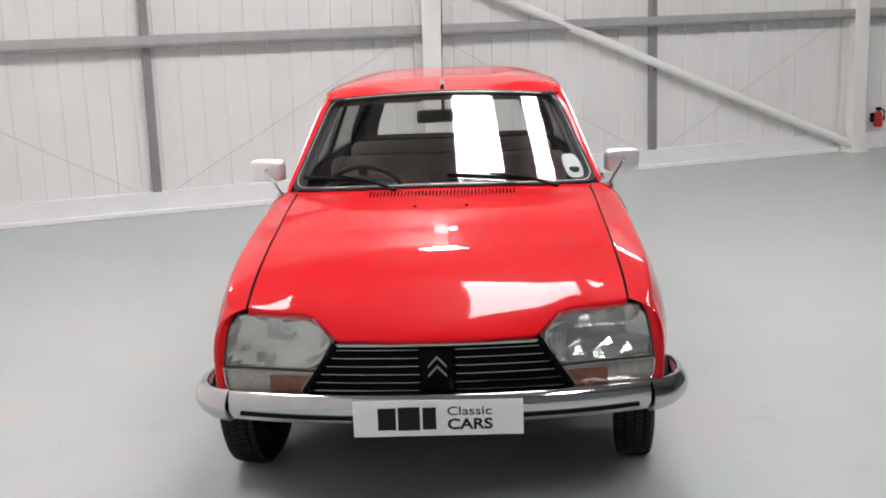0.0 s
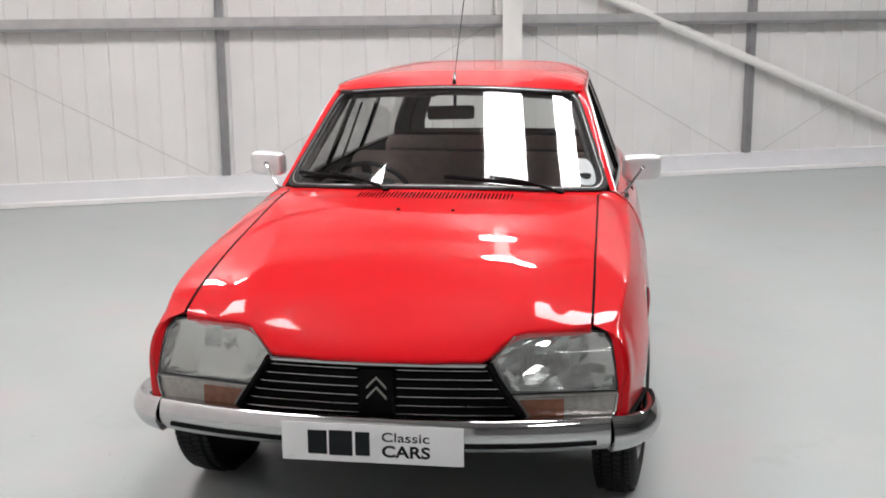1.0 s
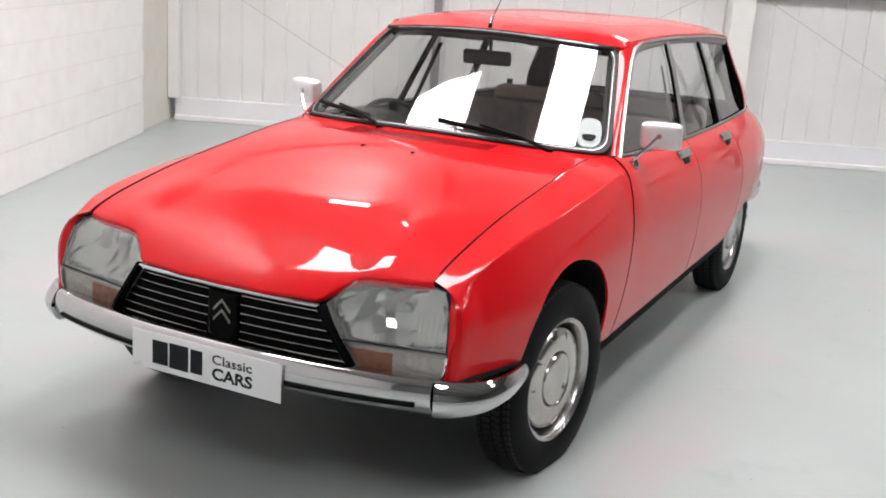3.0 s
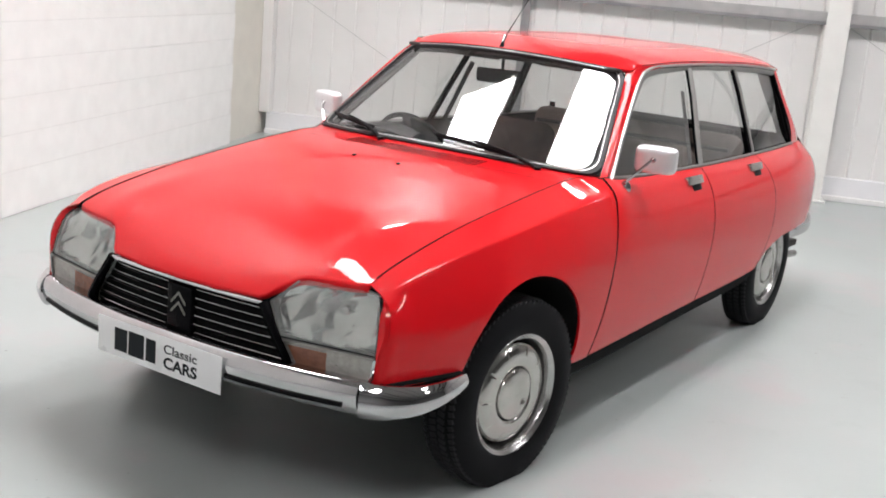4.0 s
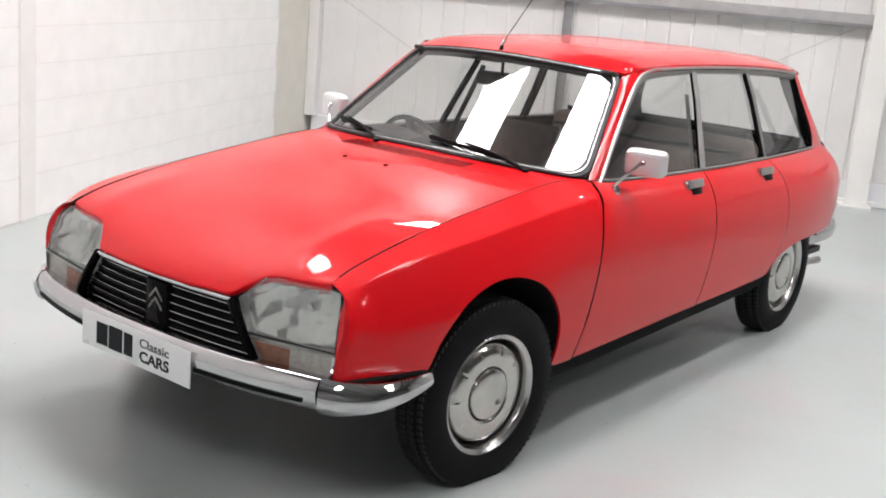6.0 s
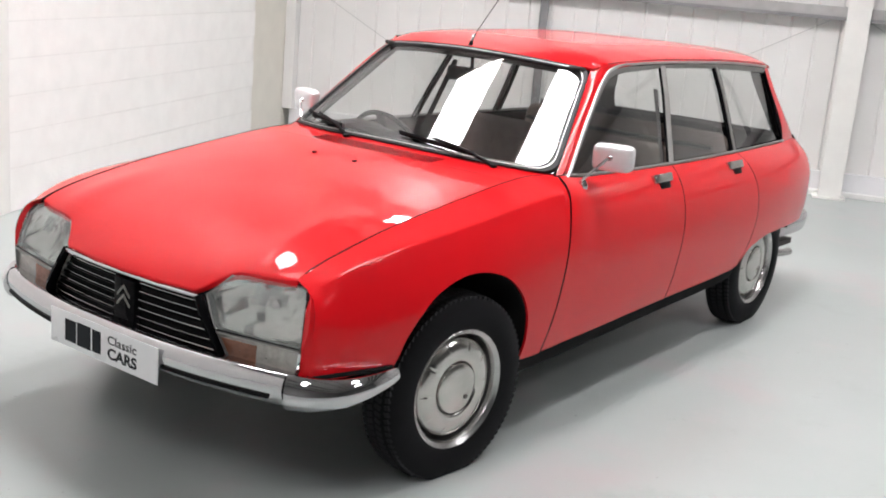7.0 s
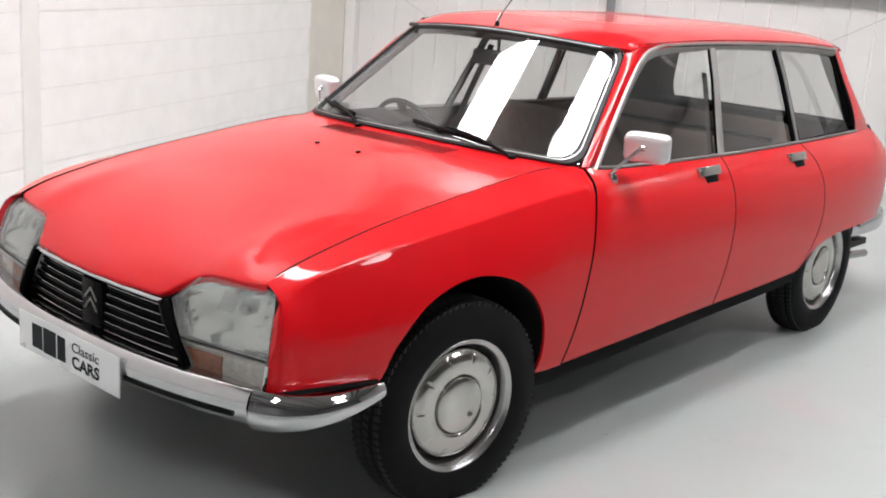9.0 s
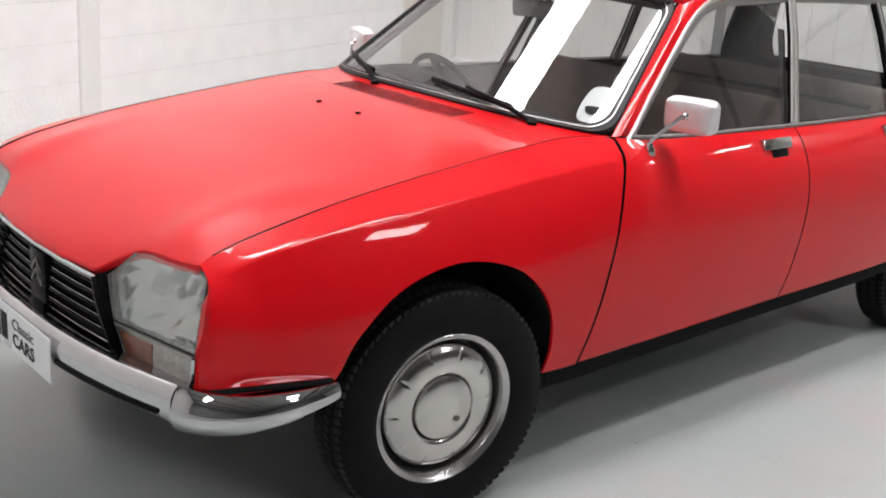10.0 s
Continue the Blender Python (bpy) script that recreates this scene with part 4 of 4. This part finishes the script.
def patch_from(outline, dy, s, rings=5, dome=0.0, skirt=0.03):
    """A shallow domed face over a closed outline on the lamp's face."""
    cx = sum(p[0] for p in outline) / len(outline)
    cz = sum(p[1] for p in outline) / len(outline)
    dense = []
    for i, p in enumerate(outline):
        q = outline[(i + 1) % len(outline)]
        for k in range(5):
            dense.append((lerp(p[0], q[0], k / 5), lerp(p[1], q[1], k / 5)))
    rows = []
    for r in range(rings + 1):
        f = 1 - r / rings * 0.98
        rows.append([lamp_pt(lerp(cx, x, f), lerp(cz, z, f), dy - dome * (1 - f * f)) for x, z in dense])
    rows.insert(0, [p + Vector((0, skirt, 0)) for p in rows[0]])
    rows = [[Vector((s * p.x, p.y, p.z)) for p in r] for r in rows]
    return grid(rows, closed=True)


LAMP_IN = lambda z: float(np.interp(z, (0.54, 0.632, 0.699, 0.707), (0.386, 0.332, 0.397, 0.43)))
LAMP_OUT = lambda z: float(np.interp(z, (0.552, 0.60, 0.678, 0.703), (0.682, 0.677, 0.662, 0.645)))
LENS_EDGE = hermite((0.45, 0.474, 0.49, 0.552, 0.60, 0.682, 0.711, 0.735), (0.668, 0.671, 0.681, 0.687, 0.682, 0.668, 0.650, 0.610))
for s in (1, -1):
    # the wing's rounded front edge round the lamp
    edge = resample([(-0.652, 0.462), (-0.652, 0.56), (-0.633, 0.65), (-0.606, TOP(-0.606) - 0.0005)], 30)
    rows = [[], [], [], []]
    for y, z in edge:
        q = Vector((side_x(y, z), y, z))
        e = lamp_pt(min(LENS_EDGE(z), q.x), z, 0.0)
        e = Vector((e.x, max(e.y, y - 0.004), min(z, 0.722)))
        for r, t in zip(rows, (0.0, 0.35, 0.75, 1.0)):
            p = q.lerp(e, t) + Vector((0.0, -0.006, 0.0)) * math.sin(math.pi * min(t * 1.2, 1)) * min(1, (q - e).length / 0.02)
            r.append((s * p.x, p.y, p.z))
    rows.append([(x, y + 0.05, z) for x, y, z in rows[-1]])
    part("lamp_surround", grid(rows, s > 0), RED, car)
    lamp = part("headlamp", patch_from(LENS, 0.070, s, 4, -0.02, -0.066), LAMPBACK, car, "large glazed headlamp with bright reflector")
    part("lens", patch_from(LENS, 0.0, s, 5, 0.012), LAMPGLASS, lamp, "clear fluted glass lens")
    # one broad reflector pressed into flat facets at many tilts
    rng = random.Random(11)
    rows = []
    for z in (0.549, 0.566, 0.592, 0.612, 0.640, 0.668, 0.690, 0.703):
        x0, x1 = LAMP_IN(z), LAMP_OUT(z)
        cuts = [0.0] + [(k + rng.uniform(-0.28, 0.28)) / 10 for k in range(1, 10)] + [1.0]
        row = []
        for c in cuts:
            x, zz = lerp(x0, x1, c), z + (rng.uniform(-0.007, 0.007) if 0 < c < 1 and 0.55 < z < 0.70 else 0.0)
            bowl = max(0.0, 1 - ((x - 0.537) / 0.15) ** 2 - ((zz - 0.635) / 0.09) ** 2)
            w = lamp_pt(x, zz, 0.018 + 0.034 * bowl + rng.uniform(-0.0045, 0.0045))
            row.append((s * w.x, w.y, w.z))
        rows.append(row)
    part("reflector", grid(rows, s < 0), REFLECTOR, lamp, "", False)
    part("bulb_cap", lathe([(0.0, 0.001), (0.0, 0.013), (0.010, 0.016), (0.05, 0.016)], 16, "z"), STEEL, lamp).matrix_local = pose(s * 0.537, lamp_pt(0.537, 0.64).y + 0.045, 0.640, -90, 0, 0)
    # a patch of flutes
    for k in range(8):
        x = 0.485 + 0.0072 * k
        p0, p1 = lamp_pt(x, 0.640, 0.004), lamp_pt(x, 0.688, 0.004)
        part("flute", sweep([(s * p0.x, p0.y, p0.z), (s * p1.x, p1.y, p1.z)], 0.0020, 0.0016, 6), RIBGLASS, lamp)
    ind = part("indicator", patch_from([(0.39 + (x - 0.39) * 1.0, z) for x, z in INDI], 0.002, s, 3, 0.004), CLEARLENS, car, "clear and amber front indicator")
    part("amber_lens", patch_from([(0.408, 0.526), (0.535, 0.530), (0.535, 0.481), (0.440, 0.479)], -0.003, s, 3, 0.003), AMBER, ind, "amber indicator lens")
    part("lamp_bezel", sweep([Vector((s * p.x, p.y, p.z)) for p in [lamp_pt(x, z, -0.003) for x, z in ((0.384, 0.538), (0.45, 0.541), (0.55, 0.545), (0.685, 0.549))]], 0.0042, 0.0042, 6), SILVER, lamp)
    part("lamp_gap", sweep([Vector((s * p.x, p.y, p.z)) for p in [lamp_pt(x, z, -0.004) for x, z in ((0.384, 0.5445), (0.45, 0.5475), (0.55, 0.5515), (0.684, 0.5555))]], 0.0022, 0.0022, 6), SEALRUBBER, lamp)
    # black roll standing in for the shaded gap above the bumper
    part("lamp_foot_shade", sweep([Vector((s * p.x, p.y, p.z)) for p in [lamp_pt(x, z, 0.0) for x, z in ((0.425, 0.461), (0.55, 0.463), (0.672, 0.465))]], 0.014, 0.006, 8), BLACK, lamp)
    ring = [lamp_pt(x, z, -0.003) for x, z in ((0.388, 0.536), (0.432, 0.470), (0.55, 0.472), (0.669, 0.474), (0.680, 0.50), (0.685, 0.546))]
    part("indicator_bezel", sweep([Vector((s * q.x, q.y, q.z)) for q in ring], 0.0045, 0.0045, 6), CHROME, ind)
    ring = [lamp_pt(x, z, -0.002) for x, z in ((0.392, 0.699), (0.325, 0.632), (0.383, 0.540))]
    part("lamp_trim", sweep([Vector((s * q.x, q.y, q.z)) for q in ring], 0.003, 0.003, 6), SILVER, lamp)
    ring = [lamp_pt(x, z, 0.004) for x, z in LENS[4:8] + [(0.681, 0.49), (0.670, 0.468), (0.43, 0.464)]]
    part("lamp_seal", sweep([Vector((s * p.x, p.y, p.z)) for p in ring], 0.0052, 0.0042, 6), SEALRUBBER, lamp)
    # dark roll for the shade between the wing's foot and the bumper's end
    part("wing_gap_shade", sweep([(s * (side_x(y, 0.48) + 0.001), y, lerp(0.476, 0.458, (y + 0.648) / 0.293)) for y in np.linspace(-0.648, -0.355, 14)], 0.010, 0.007, 8), DARK, car)


# wheels
def flat_foot(bm, low):
    """The tyre's flat where it bears on the floor."""
    for v in bm.verts:
        if v.co.z < low:
            v.co.x *= 1 + 0.8 * (low - v.co.z)
            v.co.z = low


def wheel(x, y, z, s, turn=0.0, r=0.313):
    h = new("wheel")
    h.parent = car
    bm_t = lathe([(-0.062, 0.195), (-0.072, 0.215), (-0.0735, 0.25), (-0.066, r - 0.022), (-0.054, r - 0.006), (-0.02, r - 0.001), (0.02, r - 0.001), (0.054, r - 0.006), (0.066, r - 0.022), (0.0735, 0.25), (0.072, 0.215), (0.062, 0.195)], 72)
    flat_foot(bm_t, -z)
    tyre = part("tyre", bm_t, RUBBER, h, "black rubber tyre")
    bm = bmesh.new()
    for k in range(84):
        for row, (x0, x1) in enumerate(((-0.060, -0.036), (-0.030, -0.004), (0.004, 0.030), (0.036, 0.060))):
            t = 2 * math.pi * (k + 0.5 * (row % 2)) / 84
            b2 = box(x0, x1, -0.008, 0.008, r - 0.016 if row in (0, 3) else r - 0.006, r - 0.0045 if row in (0, 3) else r + 0.0015, 0)
            bmesh.ops.rotate(b2, verts=b2.verts[:], cent=(0, 0, 0), matrix=Matrix.Rotation(0.25 if row % 2 else -0.25, 3, "Z"))
            bmesh.ops.rotate(b2, verts=b2.verts[:], cent=(0, 0, 0), matrix=Matrix.Rotation(t, 3, "X"))
            me = bpy.data.meshes.new("tmp")
            b2.to_mesh(me)
            b2.free()
            bm.from_mesh(me)
            bpy.data.meshes.remove(me)
    flat_foot(bm, -z)
    # tread takes a paler rubber to look lit against the sidewall
    part("tread", bm, TREADRUBBER, tyre, "tread blocks, rubber coloured paler as though lit", False)
    # well coloured dark, standing in for the shade behind the trim
    part("rim_well", lathe([(0.02, 0.10), (0.006, 0.150), (0.004, 0.172), (0.02, 0.178), (0.040, 0.1815)], 64), RIMDARK, h, "well of the steel rim, coloured dark for its shade")
    part("rim", lathe([(0.038, 0.181), (0.050, 0.183), (0.056, 0.186), (0.058, 0.191), (0.064, 0.196), (0.066, 0.200), (0.063, 0.2045), (0.056, 0.205), (0.05, 0.200)], 72), STEEL, h, "silver painted steel rim")
    rows = []
    for a, rr in ((0.022, 0.161), (0.034, 0.1605), (0.041, 0.157), (0.046, 0.152), (0.050, 0.146), (0.053, 0.139), (0.0555, 0.131), (0.057, 0.123), (0.0578, 0.112), (0.0572, 0.10), (0.055, 0.093), (0.051, 0.0895), (0.046, 0.088)):
        ring = []
        for j in range(320):
            t = 2 * math.pi * j / 320
            slot = max(0, math.cos(t * 10)) ** 45
            dep = 0.0024 * slot * math.sin(math.pi * (rr - 0.118) / 0.043) if 0.118 < rr < 0.161 else 0
            k = 1 + 0.045 * max(0.0, rr - 0.09) / 0.07
            ring.append((a - dep, k * rr * math.cos(t), k * rr * math.sin(t)))
        rows.append(ring)
    part("wheel_trim", grid(rows, closed=True), TRIMSTEEL, h, "brushed stainless wheel trim")
    part("cap_gap", lathe([(0.050, 0.0892), (0.0485, 0.087), (0.0495, 0.0845)], 48), DARK, h)
    part("centre_cap", lathe([(0.046, 0.0862), (0.053, 0.0855), (0.0575, 0.083), (0.061, 0.074), (0.064, 0.055), (0.0655, 0.03), (0.066, 0.001)], 56), TRIMSTEEL, h, "polished centre cap")
    part("cap_bolt_seat", lathe([(0.0615, 0.014), (0.0655, 0.0125), (0.0650, 0.009)], 18, centre=(0, 0.036, -0.032)), STEEL, h)
    part("cap_bolt", lathe([(0.062, 0.0085), (0.068, 0.0075), (0.069, 0.005), (0.067, 0.001)], 8, centre=(0, 0.036, -0.032)), BADGE, h)
    h.matrix_local = pose(x, y, z, 0, 0, turn + (0 if s > 0 else 180))


STEER = -6.5
for s in (1, -1):
    wheel(s * 0.708, 0.004, 0.297, s, STEER)
    wheel(s * 0.664, 2.545, 0.298, s)

# door handles
for s in (1, -1):
    for y in (1.345, 2.085):
        z = 0.852 if y < 2 else 0.842
        x = side_x(y, z)
        hd = part("door_handle", box(-0.014, 0.012, -0.076, 0.076, -0.016, 0.020, 0.005), TRIMSTEEL, car, "chrome door handle with black pull")
        hd.matrix_local = pose(s * (x + 0.006), y, z, 0, s * -22, 0)
        tr = part("handle_trigger", box(-0.012, 0.007, -0.034, 0.052, -0.042, -0.012, 0.004), BLACK, hd)

MIRROR = (0.779, 0.832, 0.986)
# door mirrors
for s in (1, -1):
    base = Vector((s * 0.711, 0.752, 0.892))
    head = Vector((s * MIRROR[0], MIRROR[1], MIRROR[2]))
    turn = Matrix.Translation(head) @ pose(0, 0, 0, 4, 0, s * 15)
    grip = turn @ Vector((-s * 0.008, -0.024, 0.004))
    mir = part("door_mirror", sweep(smooth_path([base, base + Vector((s * 0.004, -0.008, 0.012)), base.lerp(grip, 0.85) + Vector((0, -0.012, 0)), grip], 6), 0.0055, 0.0055, 8), CHROME, car, "satin steel door mirror on a thin stalk")
    part("mirror_foot", sweep([base + Vector((-s * 0.004, 0.002, -0.016)), base + Vector((0, 0, -0.004)), base + Vector((s * 0.002, -0.001, 0.008))], 0.024, 0.015, 14, up=(0, 1, 0), taper=lambda t: 1 - 0.55 * t * t), CHROME, mir)
    part("mirror_boss", sweep([grip + Vector((0, -0.006, -0.002)), grip + Vector((0, 0.012, 0))], 0.013, 0.013, 12, taper=lambda t: 0.6 + 0.6 * t), CHROME, mir)
    prof = []
    for f, d in ((0.02, -0.0235), (0.5, -0.023), (0.82, -0.0205), (0.93, -0.016), (0.985, -0.008), (1.0, 0.002), (1.0, 0.022), (0.985, 0.026), (0.95, 0.024)):
        prof.append([(f * 0.077 * math.copysign(abs(math.cos(t)) ** 0.36, math.cos(t)), d, f * 0.0495 * math.copysign(abs(math.sin(t)) ** 0.36, math.sin(t))) for t in np.linspace(0, 2 * math.pi, 48, endpoint=False)])
    sh = part("mirror_shell", grid(prof, closed=True), SATIN, mir)
    sh.matrix_local = turn
    part("mirror_glass", box(-0.071, 0.071, 0.022, 0.0245, -0.045, 0.045, 0.001), CHROME, sh)

# wipers
for a0, b0, a1, b1 in ((-0.30, -0.02, -0.93, 0.13), (0.70, -0.02, 0.03, 0.10)):
    pts = [screen_pt(a0, b0, 0.012), screen_pt(lerp(a0, a1, 0.25), lerp(b0, b1, 0.45), 0.030), screen_pt(lerp(a0, a1, 0.6), lerp(b0, b1, 0.85), 0.032)]
    wp = part("wiper", sweep(smooth_path(pts, 6), 0.007, 0.006, 8, taper=lambda t: 1.3 - 0.5 * t), BLACK, car, "black wiper arm and blade")
    c = 0.25
    pts = [screen_pt(lerp(a0, a1, f), lerp(b0, b1, 0.45 + 0.55 * f), 0.013) for f in np.linspace(0.20, 1.0, 12)]
    part("wiper_blade", sweep(pts, 0.005, 0.009, 6), BLACK, wp)
    part("wiper_pivot", sweep([screen_pt(a0, b0 - 0.02, 0.0), screen_pt(a0, b0, 0.024)], 0.014, 0.014, 10), BLACK, wp)

# aerial
aer = part("aerial", sweep([(0.0, 0.962, 1.305), (0.0, 0.968, 1.33)], 0.011, 0.011, 10, taper=lambda t: 1 - 0.4 * t), BLACK, car, "thin roof aerial")
part("aerial_joint", sweep([(0.0, 0.966, 1.326), (0.0, 0.985, 1.352)], 0.007, 0.007, 8), STEEL, aer)
part("aerial_rod", sweep([(0.0, 0.983, 1.350), (0.0, 1.42, 1.78)], 0.0020, 0.0020, 6), BLACK, aer)

# paper disc on the screen
rows = []
bm = bmesh.new()
prof = [screen_pt(0.885 + 0.062 * math.copysign(abs(math.cos(t)) ** 0.6, math.cos(t)), 0.20 + 0.125 * math.copysign(abs(math.sin(t)) ** 0.75, math.sin(t)), -0.008) for t in np.linspace(0, 2 * math.pi, 28, endpoint=False)]
prism(prof, (0, 0.002, -0.002), bm)
disc = part("paper_disc", bm, PAPER, car, "white paper permit with a rounded edge behind the screen", False)
part("disc_print", prism([screen_pt(0.885 + 0.036 * math.cos(t), 0.17 + (0.045 if math.sin(t) < 0 else 0.012) * math.sin(t), -0.0045) for t in np.linspace(0, 2 * math.pi, 16, endpoint=False)], (0, 0.001, -0.001)), BLACK, disc, "", False)

# ---- inside the car ----
dash = part("dashboard", sweep(smooth_path([(-0.60, 0.70, 0.865), (-0.3, 0.62, 0.875), (0, 0.60, 0.88), (0.3, 0.62, 0.875), (0.60, 0.70, 0.865)], 6), 0.13, 0.05, 14, square=0.35), BLACK, car, "black padded dashboard")
part("instrument_hood", sweep(smooth_path([(-0.50, 0.74, 0.915), (-0.36, 0.72, 0.945), (-0.22, 0.74, 0.915)], 6), 0.08, 0.022, 12), BLACK, dash)
part("lower_dash", box(-0.60, 0.60, 0.66, 0.78, 0.50, 0.87, 0.03), TRIMCARD, dash)
c = Vector((-0.36, 0.93, 0.825))
tilt = Matrix.Rotation(radians(-62), 4, "X")
ring = [c + tilt @ Vector((0.185 * math.cos(t), 0.185 * math.sin(t), 0)) for t in np.linspace(0, 2 * math.pi, 41)]
sw = part("steering_wheel", sweep(ring, 0.011, 0.011, 8, cap=False, up=(0, 0.88, 0.47)), BLACK, car, "black single-spoke steering wheel")
part("spoke", sweep([c, c + tilt @ Vector((0, -0.18, 0))], 0.022, 0.01, 8), BLACK, sw)
part("column", sweep([c, c + Vector((0, -0.25, -0.12))], 0.03, 0.03, 10), BLACK, sw)


def seat(x):
    st = new("front_seat")
    st.parent = car
    st["label"] = "brown cloth front seat"
    cu = part("cushion", box(-0.25, 0.25, -0.26, 0.25, -0.08, 0.09, 0.06, seg=4), SEATCLOTH, st)
    bk = part("backrest", box(-0.25, 0.25, -0.07, 0.07, 0.0, 0.46, 0.055, seg=4), SEATCLOTH, st)
    bk.matrix_local = pose(0, 0.25, 0.03, -18, 0, 0)
    st.matrix_local = pose(x, 1.28, 0.47)


seat(-0.35)
seat(0.35)
rs = new("rear_seat")
rs.parent = car
rs["label"] = "brown cloth rear bench seat"
part("cushion", box(-0.60, 0.60, 1.90, 2.30, 0.40, 0.56, 0.06, seg=4), SEATCLOTH, rs)
part("backrest", box(-0.57, 0.57, -0.07, 0.07, 0.0, 0.465, 0.055, seg=4), SEATCLOTH, rs).matrix_local = pose(0, 2.26, 0.485, -12, 0, 0)
part("seat_piping", sweep([(x, 2.268, 0.872) for x in np.linspace(-0.53, 0.53, 9)], 0.012, 0.010, 6), TRIMCARD, rs, "dark seam across the backrest")
for s in (1, -1):
    part("latch_knob", sweep([(s * 0.50, 2.36, 0.915), (s * 0.50, 2.36, 0.965)], 0.018, 0.012, 8), BLACK, rs)
part("cabin_floor", box(-0.66, 0.66, 0.45, 3.2, 0.30, 0.33), TRIMCARD, car)
part("load_floor", box(-0.56, 0.56, 2.36, 3.15, 0.52, 0.56, 0.01), TRIMCARD, car)
for s in (1, -1):
    rows = [[(s * (side_x(y, lerp(0.34, TOP(y) - 0.004, b)) - lerp(0.07, 0.022, b ** 3)), y, lerp(0.34, TOP(y) - 0.004, b)) for y in np.linspace(0.72, 3.0, 20)] for b in np.linspace(0, 1, 10)]
    part("door_card", grid(rows), TRIMCARD, car, "dark inner door trim")
    for pts in ([(1.50, 0.88), (1.54, 1.03), (1.58, 1.16), (1.605, 1.27)], [(2.18, 0.88), (2.185, 1.03), (2.18, 1.16), (2.17, 1.26)]):
        part("inner_pillar", sweep([gl(y, z, s, -0.012) for y, z in pts], 0.010, 0.005, 8, up=(1, 0, 0.4)), TRIMCARD, car)
    inn = [screen_pt(s * 0.97, b, -0.03) for b in np.linspace(0.0, 1.0, 6)]
    part("inner_pillar", sweep(inn, 0.018, 0.012, 8), TRIMCARD, car)
    part("seat_belt", sweep(smooth_path([gl(1.59, 1.18, s, -0.05), gl(1.56, 1.02, s, -0.055), gl(1.53, 0.85, s, -0.06)], 4), 0.022, 0.002, 6, up=(1, 0, 0)), TRIMCARD, car)
part("header_rail", sweep([screen_pt(a, 0.985, -0.02) for a in np.linspace(-0.97, 0.97, 13)], 0.02, 0.02, 8), TRIMCARD, car)
rv = part("rear_view_mirror", box(-0.10, 0.10, -0.014, 0.014, -0.030, 0.030, 0.013, seg=3), BLACK, car, "black interior mirror under the header")
rv.matrix_local = pose(-0.02, 1.0, 1.188, 8, 0, 12)
part("mirror_arm", sweep([(0.0, 0.985, 1.215), (0.0, 0.985, 1.28)], 0.007, 0.007, 8), BLACK, car)
for s in (-0.3, 0.3):
    sv = part("sun_visor", box(-0.20, 0.20, -0.008, 0.008, -0.06, 0.06, 0.007), TRIMCARD, car)
    sv.matrix_local = pose(s, 1.07, 1.262, 78, 0, 0)


# ---- blocks of the block wall ----
bl, bt = 0.44, 0.02
for row in range(11):
    z0, z1 = (0.004, 0.255) if row == 0 else (0.263 + (row - 1) * 0.2115, 0.263 + (row - 1) * 0.2115 + 0.2035)
    for col in range(-4, 9):
        v0 = 2.003 + col * 0.45 + (0.225 if row % 2 else 0.0)
        v1 = v0 + bl
        if v0 < 1.85:
            v1 = min(v1, 1.845)
        elif v0 > 2.2 and col == 0:
            v0 = 2.003
        v1 = min(v1, 5.42)
        if v1 - v0 < 0.05:
            continue
        obj("block", box(U0 - bt, U0, v0, v1 if v1 in (1.845, 5.42) else v1 + 0.01, z0, z1), BLOCKWHITE, wall_west, "", False)
